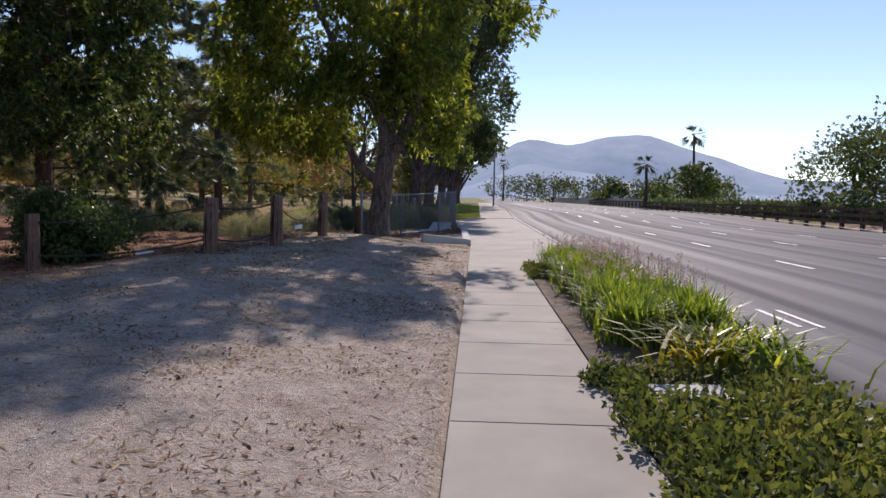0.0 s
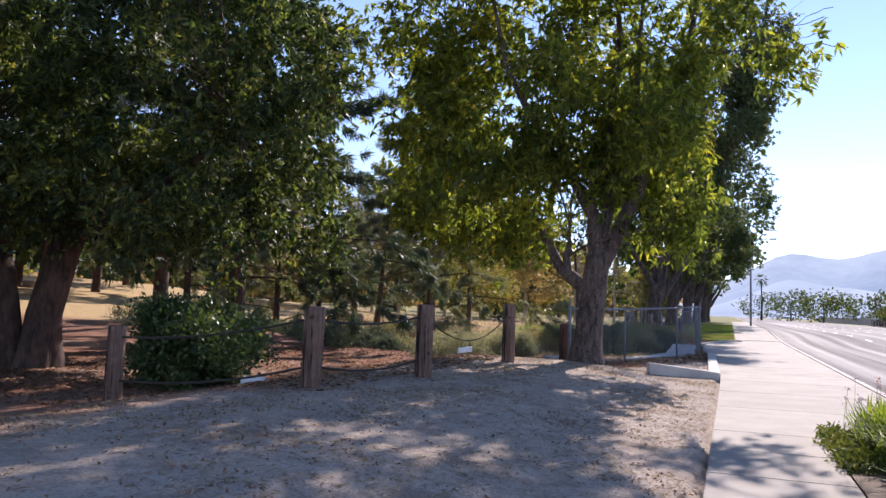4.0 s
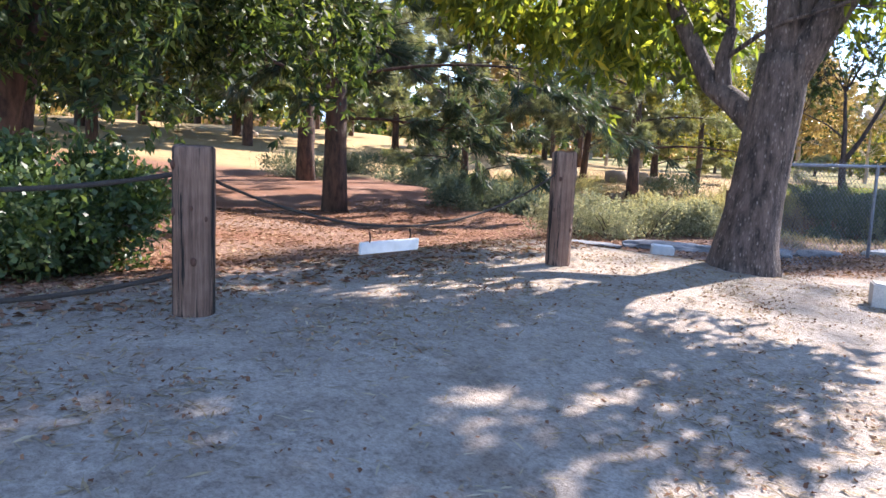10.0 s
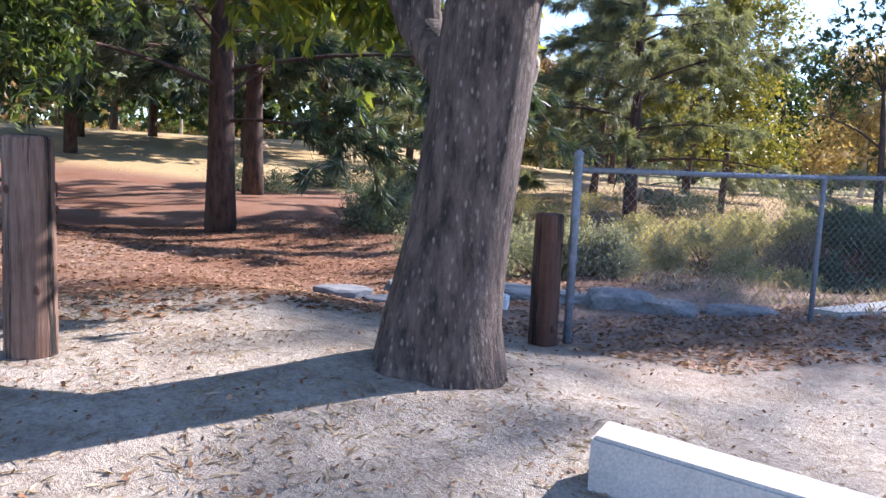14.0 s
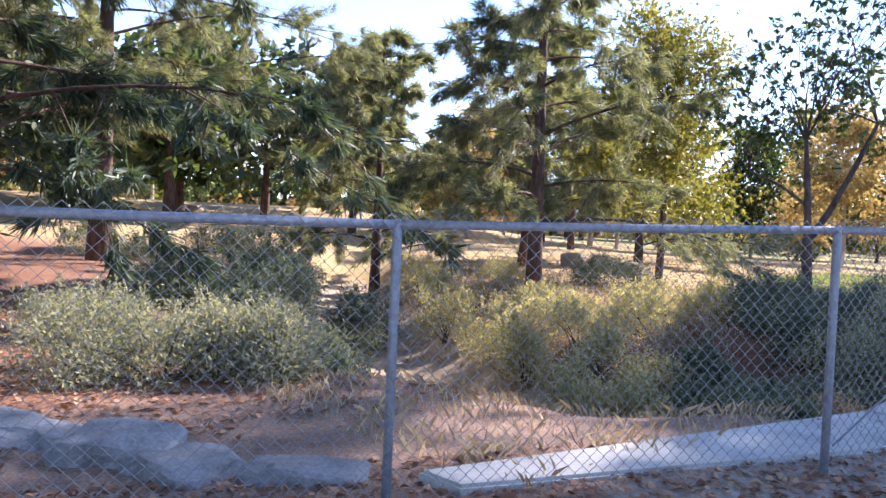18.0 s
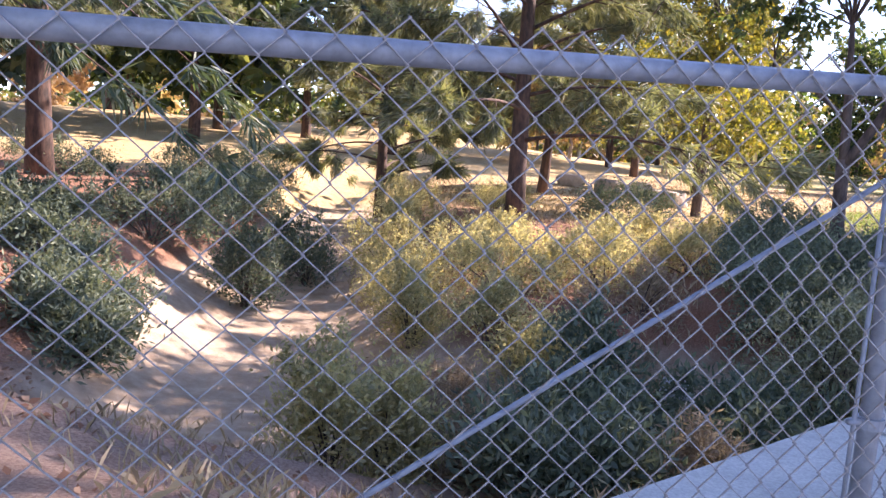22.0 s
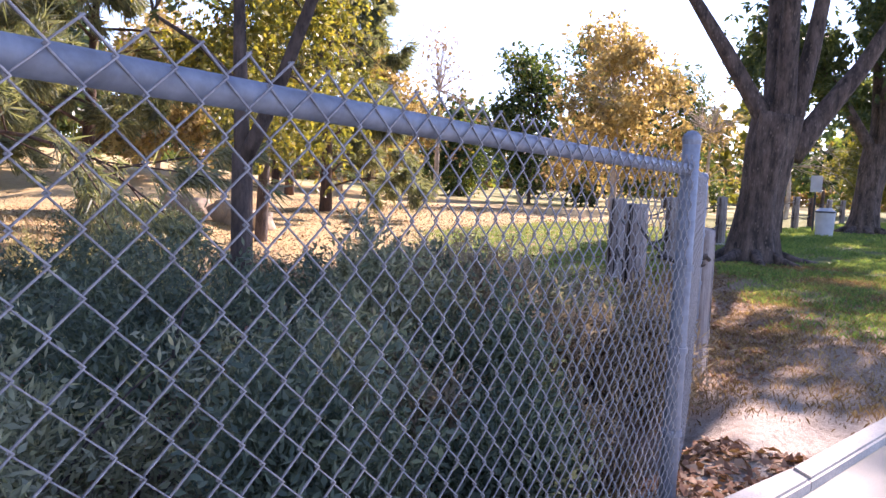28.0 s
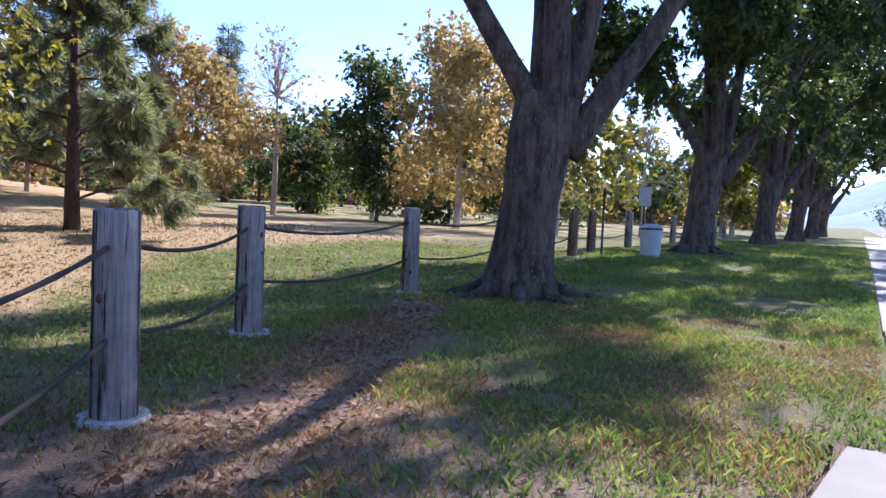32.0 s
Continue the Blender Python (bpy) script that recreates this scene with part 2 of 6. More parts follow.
L_BUSH = leaf_mat("bush_leaves", [(0.0, (0.026, 0.050, 0.024)), (0.6, (0.066, 0.108, 0.040)), (1.0, (0.19, 0.22, 0.075))], 0.32, 0.42, 0.4)
L_PINE = leaf_mat("pine_needles", [(0.0, (0.075, 0.092, 0.066)), (0.55, (0.185, 0.205, 0.145)), (1.0, (0.38, 0.36, 0.24))], 0.42, 0.55, 0.25)
L_PINE_D = leaf_mat("dark_pine_needles", [(0.0, (0.025, 0.048, 0.037)), (0.6, (0.068, 0.102, 0.071)), (1.0, (0.20, 0.21, 0.13))], 0.32, 0.5)
L_GOLD = leaf_mat("golden_leaves", [(0.0, (0.15, 0.105, 0.045)), (0.45, (0.35, 0.26, 0.115)), (0.8, (0.52, 0.39, 0.16)), (1.0, (0.20, 0.19, 0.08))], 0.42, 0.5, 0.3, 1.0)
L_RUST = leaf_mat("rusty_leaves", [(0.0, (0.14, 0.09, 0.055)), (0.6, (0.32, 0.20, 0.10)), (1.0, (0.46, 0.33, 0.17))], 0.4, 0.5, 0.3, 1.0)
L_YELLOWGREEN = leaf_mat("yellow_green_leaves", [(0.0, (0.070, 0.086, 0.028)), (0.5, (0.200, 0.198, 0.050)), (1.0, (0.440, 0.350, 0.080))], 0.42)
L_SAGE = leaf_mat("sage_leaves", [(0.0, (0.16, 0.16, 0.105)), (0.4, (0.34, 0.315, 0.185)), (0.8, (0.53, 0.46, 0.265)), (1.0, (0.60, 0.51, 0.32))], 0.48, 0.75, 0.15, 0.85)
L_GREYSAGE = leaf_mat("grey_sage_leaves", [(0.0, (0.11, 0.125, 0.09)), (0.45, (0.25, 0.255, 0.18)), (0.85, (0.43, 0.41, 0.28)), (1.0, (0.52, 0.47, 0.31))], 0.4, 0.75, 0.15, 0.9)
L_TEAL = leaf_mat("blue_green_shrub_leaves", [(0.0, (0.060, 0.085, 0.068)), (0.55, (0.135, 0.165, 0.120)), (0.9, (0.23, 0.25, 0.165)), (1.0, (0.30, 0.24, 0.17))], 0.3, 0.75, 0.15, 0.9)
L_DRY = leaf_mat("dry_brush_leaves", [(0.0, (0.16, 0.12, 0.09)), (0.6, (0.33, 0.255, 0.18)), (1.0, (0.50, 0.41, 0.30))], 0.3, 0.9, 0.1, 1.0)
L_BLADE = leaf_mat("strap_leaves", [(0.0, (0.060, 0.105, 0.022)), (0.5, (0.17, 0.24, 0.040)), (1.0, (0.40, 0.42, 0.075))], 0.55, 0.4, 0.4)
L_YBLADE = leaf_mat("yellow_strap_leaves", [(0.0, (0.090, 0.120, 0.020)), (0.5, (0.300, 0.270, 0.030)), (1.0, (0.500, 0.380, 0.050))], 0.4, 0.4, 0.4)
L_PURPLE = leaf_mat("purple_petals", [(0.0, (0.260, 0.170, 0.330)), (0.6, (0.450, 0.330, 0.520)), (1.0, (0.640, 0.540, 0.680))], 0.4, 0.6, 0.2)
L_COVER = leaf_mat("ground_cover_leaves", [(0.0, (0.045, 0.065, 0.022)), (0.6, (0.12, 0.145, 0.045)), (1.0, (0.27, 0.26, 0.09))], 0.35, 0.6, 0.15)
L_GRASS = leaf_mat("lawn_blades", [(0.0, (0.062, 0.118, 0.040)), (0.55, (0.16, 0.235, 0.065)), (1.0, (0.42, 0.40, 0.12))], 0.42, 0.6, 0.2, 0.85)
L_THATCH = leaf_mat("dead_grass_blades", [(0.0, (0.11, 0.062, 0.034)), (0.55, (0.29, 0.18, 0.085)), (1.0, (0.50, 0.36, 0.16))], 0.3, 0.9, 0.1, 1.0)
L_STRAW = leaf_mat("straw_blades", [(0.0, (0.16, 0.115, 0.075)), (0.5, (0.34, 0.26, 0.165)), (1.0, (0.58, 0.50, 0.37))], 0.25, 0.9, 0.1, 1.0)
L_LITTER = leaf_mat("fallen_leaves", [(0.0, (0.090, 0.040, 0.025)), (0.5, (0.270, 0.135, 0.078)), (1.0, (0.500, 0.350, 0.230))], 0.1, 0.8, 0.2)
L_PALM = leaf_mat("palm_fronds", [(0.0, (0.030, 0.045, 0.020)), (1.0, (0.090, 0.110, 0.050))], 0.2, 0.8, 0.05)


def ground_material():
    """Earth of the whole place: pale dirt, red litter under the trees, dry gold turf and green lawn, mixed by place with ragged borders."""
    m, nt, b = mat_base("ground_earth")
    tc = nt.nodes.new("ShaderNodeTexCoord")
    sp = nt.nodes.new("ShaderNodeSeparateXYZ")
    nt.links.new(tc.outputs["Object"], sp.inputs[0])
    big, mid, fine = tex_noise(nt, 0.35, 5), tex_noise(nt, 3.0, 6, 0.7), tex_noise(nt, 45, 5, 0.75)
    speck = tex_noise(nt, 130, 2, 0.5)
    wob = calc(nt, "MULTIPLY", calc(nt, "SUBTRACT", tex_noise(nt, 0.9, 6, 0.75), 0.5), 3.2)
    x = calc(nt, "ADD", sp.outputs[0], wob)
    y = calc(nt, "ADD", sp.outputs[1], wob)
    z = sp.outputs[2]

    def above(v, lo, hi):
        return calc(nt, "MULTIPLY", calc(nt, "SUBTRACT", v, lo), 1.0 / (hi - lo), True)

    dirt = ramp(nt, mid, [(0.25, (0.33, 0.27, 0.22)), (0.5, (0.47, 0.40, 0.33)), (0.75, (0.58, 0.51, 0.43))])
    clod = tex_noise(nt, 14, 5, 0.8)
    dirt = blend(nt, 0.75, dirt, ramp(nt, clod, [(0.33, (0.55, 0.52, 0.50)), (0.5, (1.0, 1.0, 1.0)), (0.7, (1.12, 1.12, 1.12))]), "MULTIPLY")
    leafy = tex_noise(nt, 1.1, 5, 0.7)
    dirt = blend(nt, ramp(nt, leafy, [(0.56, (0, 0, 0)), (0.70, (0.55, 0.55, 0.55))]), dirt, (0.20, 0.135, 0.09))
    dirt = blend(nt, 0.7, dirt, ramp(nt, fine, [(0.35, (0.55, 0.52, 0.50)), (0.55, (1.0, 1.0, 1.0)), (0.75, (1.2, 1.18, 1.15))]), "MULTIPLY")
    dirt = blend(nt, ramp(nt, speck, [(0.66, (0, 0, 0)), (0.72, (0.7, 0.7, 0.7))]), dirt, (0.13, 0.09, 0.065))
    litter = ramp(nt, fine, [(0.3, (0.10, 0.045, 0.028)), (0.5, (0.25, 0.115, 0.07)), (0.72, (0.42, 0.26, 0.17))])
    gold = ramp(nt, mid, [(0.3, (0.36, 0.25, 0.12)), (0.55, (0.50, 0.37, 0.19)), (0.75, (0.44, 0.29, 0.18))])
    gold = blend(nt, 0.6, gold, ramp(nt, fine, [(0.3, (0.65, 0.62, 0.6)), (0.7, (1.2, 1.2, 1.2))]), "MULTIPLY")
    green = ramp(nt, mid, [(0.3, (0.09, 0.12, 0.042)), (0.5, (0.17, 0.18, 0.062)), (0.68, (0.30, 0.20, 0.09))])
    green = blend(nt, 0.6, green, ramp(nt, fine, [(0.3, (0.5, 0.5, 0.5)), (0.7, (1.3, 1.3, 1.3))]), "MULTIPLY")
    sand = ramp(nt, mid, [(0.3, (0.30, 0.21, 0.14)), (0.7, (0.52, 0.42, 0.31))])
    # red litter beyond the rope fence, between the lot and the channel
    f_lit = calc(nt, "MULTIPLY", above(calc(nt, "MULTIPLY", x, -1.0), 4.4, 5.6), above(calc(nt, "MULTIPLY", y, -1.0), -47, -43))
    col = blend(nt, f_lit, dirt, blend(nt, ramp(nt, big, [(0.40, (0, 0, 0)), (0.68, (0.5, 0.5, 0.5))]), litter, dirt))
    # leaf litter strip along the wire fence
    f_strip = calc(nt, "MULTIPLY", above(y, 24.0, 26.0), above(calc(nt, "MULTIPLY", x, -1.0), 0.9, 1.8))
    col = blend(nt, calc(nt, "MULTIPLY", f_strip, 0.6), col, litter)
    # dry gold turf in the far park
    f_gold = calc(nt, "MULTIPLY", above(calc(nt, "SUBTRACT", calc(nt, "MULTIPLY", x, -0.75), calc(nt, "MULTIPLY", y, -1.0)), 53.5, 57), above(calc(nt, "MULTIPLY", x, -1.0), 5, 8))
    far_gold = above(calc(nt, "MULTIPLY", x, -1.0), 33, 38)
    col = blend(nt, calc(nt, "MAXIMUM", f_gold, far_gold), col, gold)
    # brown worn soil where the lawn begins
    soil = ramp(nt, fine, [(0.3, (0.14, 0.088, 0.055)), (0.5, (0.29, 0.195, 0.125)), (0.7, (0.46, 0.34, 0.225))])
    col = blend(nt, calc(nt, "MULTIPLY", calc(nt, "MULTIPLY", above(y, 43.0, 44.5), above(x, -9.0, -7.0)), 0.8), col, soil)
    # green lawn along the walk, with bare worn soil near the slab
    f_lawn = calc(nt, "MULTIPLY", above(y, 46.0, 47.6), calc(nt, "MULTIPLY", above(calc(nt, "ADD", calc(nt, "MULTIPLY", x, 1.15), y), 38.6, 40.6), above(x, -16.0, -13.0)))
    path = calc(nt, "SUBTRACT", calc(nt, "ADD", calc(nt, "MULTIPLY", sp.outputs[0], 0.93), calc(nt, "MULTIPLY", sp.outputs[1], 0.367)), 14.89)
    path = calc(nt, "ABSOLUTE", calc(nt, "ADD", path, calc(nt, "MULTIPLY", wob, 0.22)))
    f_path = calc(nt, "MULTIPLY", calc(nt, "SUBTRACT", 1.0, above(path, 0.45, 0.95)), above(calc(nt, "MULTIPLY", sp.outputs[1], -1.0), -54.0, -50.5))
    f_lawn = calc(nt, "MULTIPLY", f_lawn, calc(nt, "SUBTRACT", 1.0, f_path))
    worn = calc(nt, "MULTIPLY", calc(nt, "MULTIPLY", above(calc(nt, "MULTIPLY", y, -1.0), -51.0, -47.5), above(x, -5.0, -3.0)), 0.85)
    col = blend(nt, calc(nt, "MULTIPLY", f_lawn, calc(nt, "SUBTRACT", 1.0, worn)), col, green)
    lawn_far = calc(nt, "MULTIPLY", above(y, 74, 84), ramp(nt, big, [(0.42, (0, 0, 0)), (0.5, (1, 1, 1))]))
    col = blend(nt, lawn_far, col, green)
    # sandy bed of the channel
    col = blend(nt, above(calc(nt, "MULTIPLY", z, -1.0), 1.05, 1.35), col, sand)
    nt.links.new(col, b.inputs["Base Color"])
    b.inputs["Roughness"].default_value = 0.95
    b.inputs["Specular IOR Level"].default_value = 0.15
    bump(nt, b, calc(nt, "ADD", calc(nt, "ADD", calc(nt, "MULTIPLY", mid, 1.2), calc(nt, "MULTIPLY", clod, 1.3)), fine), 0.75, 0.035)
    return m


M_GROUND = ground_material()

# ---- builders ----
def link_mesh(name, verts, faces, mat, parent=None, smooth=False):
    me = bpy.data.meshes.new(name)
    me.from_pydata([tuple(v) for v in verts], [], faces)
    if smooth:
        me.polygons.foreach_set("use_smooth", [True] * len(me.polygons))
    me.materials.append(mat)
    ob = new(name, me)
    if parent is not None:
        ob.parent = parent
    return ob


def part(name, bm, mat, parent, label=""):
    me = bpy.data.meshes.new(name)
    bm.to_mesh(me)
    bm.free()
    me.materials.append(mat)
    ob = new(name, me)
    ob.parent = parent
    return tagged(ob, label)


def thing(name, at, label, category, group="", kind="", rz=0.0):
    ob = new(name)
    ob.matrix_basis = pose(*at, 0, 0, rz)
    return tagged(ob, label, category, group, kind)


def tube(V, F, pts, radii, sides=8, cap=True):
    """Adds a tapered round tube along pts to the lists V and F."""
    pts = [Vector(p) for p in pts]
    base, n = len(V), len(pts)
    side = None
    for i, p in enumerate(pts):
        d = (pts[min(i + 1, n - 1)] - pts[max(i - 1, 0)]).normalized()
        if side is None:
            side = d.orthogonal().normalized()
        side = (side - d * side.dot(d)).normalized()
        up = d.cross(side)
        for k in range(sides):
            a = 2 * math.pi * k / sides
            V.append(p + (side * math.cos(a) + up * math.sin(a)) * radii[i])
    for i in range(n - 1):
        for k in range(sides):
            a, c = base + i * sides + k, base + i * sides + (k + 1) % sides
            F.append((a, c, c + sides, a + sides))
    if cap:
        F.append(tuple(base + (n - 1) * sides + k for k in range(sides)))
        F.append(tuple(base + k for k in reversed(range(sides))))


def bez(a, b, c, n):
    return [a * (1 - t) ** 2 + b * 2 * t * (1 - t) + c * t * t for t in (i / n for i in range(n + 1))]


def quads_mesh(name, co, mat, parent=None):
    """A mesh of loose quads from an array of shape (n, 4, 3)."""
    n = len(co)
    me = bpy.data.meshes.new(name)
    me.vertices.add(4 * n)
    me.vertices.foreach_set("co", np.ascontiguousarray(co, np.float32).ravel())
    me.loops.add(4 * n)
    me.loops.foreach_set("vertex_index", np.arange(4 * n, dtype=np.int32))
    me.polygons.add(n)
    me.polygons.foreach_set("loop_start", np.arange(0, 4 * n, 4, dtype=np.int32))
    me.update(calc_edges=True)
    me.materials.append(mat)
    ob = new(name, me)
    if parent is not None:
        ob.parent = parent
    return ob


def leaf_quads(rng, centers, per, spread, length, width, droop=0.3, jitter=0.35, dirs=None, outward=0.0, hub=None, tuft=1):
    """Folded leaves scattered round clump centres, tuft by tuft: the leaves of one tuft spring from one twig end. Droop pulls the tips down, outward pushes them from the hub."""
    per = max(1, per // tuft)
    p = np.repeat(np.asarray(centers, float), per, 0)
    m = len(p)
    p = p + rng.normal(size=(m, 3)) * spread
    d = rng.normal(size=(m, 3)) if dirs is None else np.repeat(dirs, per, 0) + rng.normal(size=(m, 3)) * 0.35
    d /= np.linalg.norm(d, axis=1, keepdims=True) + 1e-9
    if outward and hub is not None:
        o = p - hub
        d += outward * o / (np.linalg.norm(o, axis=1, keepdims=True) + 1e-9)
    d[:, 2] -= droop * 2
    d /= np.linalg.norm(d, axis=1, keepdims=True) + 1e-9
    if tuft > 1:
        d = np.repeat(d, tuft, 0) + rng.normal(size=(m * tuft, 3)) * 0.5
        d /= np.linalg.norm(d, axis=1, keepdims=True) + 1e-9
        p = np.repeat(p, tuft, 0) + rng.normal(size=(m * tuft, 3)) * length * 0.16
    n = len(p)
    s = np.cross(d, rng.normal(size=(n, 3)))
    s /= np.linalg.norm(s, axis=1, keepdims=True) + 1e-9
    nrm = np.cross(d, s)
    L = length * (1 + jitter * rng.uniform(-1, 1, (n, 1)))
    W = width * (1 + jitter * rng.uniform(-1, 1, (n, 1)))
    mid = p + d * L * 0.45 - nrm * W * 0.15
    return np.stack([p, mid + s * W * 0.5, p + d * L, mid - s * W * 0.5], 1)


def blob_points(rng, blobs, n, shell=0.55, lump=0.35, cell=0.45, gap=-0.18):
    """Clump centres in the outer shells of ellipsoids (x, y, z, rx, ry, rz), thinned by noise so that gaps and an uneven outline remain."""
    vol = np.array([b[3] * b[4] + b[4] * b[5] + b[3] * b[5] for b in blobs], float)
    out = []
    tries = 0
    while len(out) < n and tries < n * 12:
        tries += 1
        b = blobs[rng.choice(len(blobs), p=vol / vol.sum())]
        d = rng.normal(size=3)
        d /= np.linalg.norm(d)
        r = shell + (1 - shell) * rng.uniform() ** 0.6
        r *= 1 + lump * noise.noise(Vector(d * 2.1) + Vector(b[:3]))
        p = np.array(b[:3]) + d * r * np.array(b[3:6])
        if noise.noise(Vector(p * cell)) < gap:
            continue
        out.append(p)
    return np.array(out)

# ---- lie of the land ----
CHANNEL = [(-1.7, 37.0), (-3.8, 36.2), (-5.3, 34.4), (-6.5, 32.7), (-9.5, 34.0), (-12.6, 35.5), (-17.0, 38.0), (-22.0, 40.6), (-30.0, 46.0), (-40.0, 56.0)]
WALK_L = [(-6.0, 0.36), (22.9, 0.36), (31.8, 0.10), (33.0, -0.20), (35.4, -0.39), (39.0, -0.45), (41.0, -0.62), (42.0, -0.40), (42.8, -0.25), (43.8, -0.18), (48.9, 0.48)]
FENCE = [(-3.16, 25.05), (-2.15, 27.65), (-0.95, 30.06), (-0.37, 32.23), (-0.58, 35.37), (-0.60, 38.14), (-0.87, 41.40), (-1.575, 43.69)]


def step(v, lo, hi):
    t = min(1.0, max(0.0, (v - lo) / (hi - lo)))
    return t * t * (3 - 2 * t)


def along(table, v):
    for (a, fa), (b, fb) in zip(table, table[1:]):
        if v <= b:
            return fa + (fb - fa) * max(0.0, (v - a) / (b - a))
    return table[-1][1]


def to_channel(x, y):
    best = 1e9
    for (ax, ay), (bx, by) in zip(CHANNEL, CHANNEL[1:]):
        dx, dy = bx - ax, by - ay
        t = min(1.0, max(0.0, ((x - ax) * dx + (y - ay) * dy) / (dx * dx + dy * dy)))
        best = min(best, math.hypot(x - ax - dx * t, y - ay - dy * t))
    return best


def ground_z(x, y):
    if x > 3.05:
        z = -0.30 if x < 22.2 else -0.30 + 0.4 * step(x, 22.2, 23.5)
        return z + 1.2 * step(x, 60, 160)
    lump = noise.noise(Vector((x * 0.55, y * 0.55, 0.0)))
    z = -0.03
    if x < 0.36 or y > 48:
        lot = 0.26 * step(-x, -0.4, 3.2) * (1 - step(y, 22.3, 24.6))
        back = 1 - step(-x, 4.6, 7.5)
        z = -0.01 + lot * back + 0.025 * lump * step(-x, -0.4, 1.0)
        z -= 0.25 * step(-x, 5.0, 9.0) * (1 - step(-x, 14, 20))
        z -= 0.13 * step(y, 23.6, 25.0) * step(-x, 1.2, 3.4) * (1 - step(y, 27.0, 30.0))
        z += 1.15 * step(-x, 26, 70) + 1.9 * step(-x, 20, 60) * (1 - step(y, 60, 92))
        if y > 44:
            z += 0.34 * step(y, 47, 66) * (1 - step(-x, 16, 30) * 0.3)
            z += 0.06 * step(0.93 * x + 0.367 * y - 14.89 + 0.2 * noise.noise(Vector((x * 1.3, y * 1.3, 8.0))), 0.35, 0.65) * step(y, 44.4, 46.0) * (1 - step(x, -1.0, 0.2)) * (1 - step(y, 51, 54))
        z -= 0.6 * math.exp(-((x + 8.6) / 4.6) ** 2 - ((y - 38.6) / 4.2) ** 2)
        z -= 0.8 * math.exp(-((x + 5.0) / 1.5) ** 2 - ((y - 38.4) / 1.6) ** 2)
        d = to_channel(x, y)
        w = 2.2 + 1.2 * noise.noise(Vector((x * 0.2, y * 0.2, 3.0)))
        depth = 1.55 * (1 - step(-x, 24, 40))
        cut = depth * (1 - step(d, 0.7, w + 1.7))
        keep = step(-x, 1.2, 2.1) if y < 42.5 else step(-x, 2.0, 4.0)
        if y < 31.5:
            keep = step(-x, 1.6, 3.4)
        pit = 1.15 * math.exp(-((x + 4.0) / 2.3) ** 2 - ((y - 33.6) / 2.4) ** 2)
        z -= max(cut, pit) * keep
        z -= 0.75 * step(-x, 0.98, 1.5) * (1 - step(-x, 3.5, 6)) * step(y, 39.9, 40.3) * (1 - step(y, 41.8, 43.6))
    if along(WALK_L, y) - 0.05 < x < 3.05 and y < 48.9:
        z = -0.14
    if y >= 48.9 and 0.74 < x < 3.05:
        z = -0.14 + 0.3 * step(y, 47, 66)
    return z


def lines(spans):
    out = []
    for a, b, s in spans:
        out += list(np.arange(a, b, s))
    return out + [spans[-1][1]]


GX = lines([(-900, -220, 85), (-220, -60, 20), (-60, -26, 2.2), (-26, -11, 0.6), (-11, 1.2, 0.17), (1.2, 4, 0.45), (4, 22, 6), (22, 30, 1.5), (30, 160, 13), (160, 900, 92.5)])
GY = lines([(-300, -20, 70), (-20, 0, 4), (0, 9, 0.45), (9, 30, 0.17), (30, 58, 0.25), (58, 84, 0.8), (84, 140, 4), (140, 500, 30), (500, 1500, 125)])
gv = [(x, y, ground_z(x, y)) for y in GY for x in GX]
nx = len(GX)
gf = [(j * nx + i, j * nx + i + 1, (j + 1) * nx + i + 1, (j + 1) * nx + i) for j in range(len(GY) - 1) for i in range(nx - 1)]
ground = tagged(link_mesh("ground", gv, gf, M_GROUND, smooth=True), "pale trodden dirt running into leaf litter and dry turf", "ground", kind="structure")

# ---- road ----
def strip(name, x0, x1, y0, y1, z, mat, n=40):
    ys = [y0 + (y1 - y0) * i / n for i in range(n + 1)]
    v = [(x, y, z + 0.3 * step(y, 47, 66)) for y in ys for x in (x0, x1)]
    return link_mesh(name, v, [(2 * i, 2 * i + 1, 2 * i + 3, 2 * i + 2) for i in range(n)], mat)


road = tagged(strip("road", 3.28, 22.0, -60, 700, -0.15, M_ROAD, 380), "wide grey asphalt road with worn wheel tracks", "road", kind="structure")
gutter = tagged(strip("gutter", 3.12, 3.29, -60, 700, -0.143, M_KERB, 380), "pale concrete gutter beside the road", "gutter", kind="structure")
for lx, first, period, dash, wide in ((8.3, 4.0, 7.5, 2.1, 0.12), (12.0, 6.0, 7.5, 2.1, 0.12), (15.6, 5.0, 7.5, 2.1, 0.12)):
    y = first
    while y < 150:
        ob = strip("lane_dash", lx - wide / 2, lx + wide / 2, y, y + dash, -0.144, M_PAINT, 2)
        tagged(ob, "worn white lane dash on the asphalt", "road marking", "lane dashes")
        y += period
for a, b in ((4.45, 4.52), (4.72, 4.79)):
    tagged(strip("road_mark", a, b, 10.8, 12.2, -0.144, M_PAINT, 2), "short worn white line on the asphalt", "road marking", "road marks")

# ---- kerb: single stones ----
kerb = tagged(new("kerb"), "low pale concrete road kerb", "kerb", kind="structure")


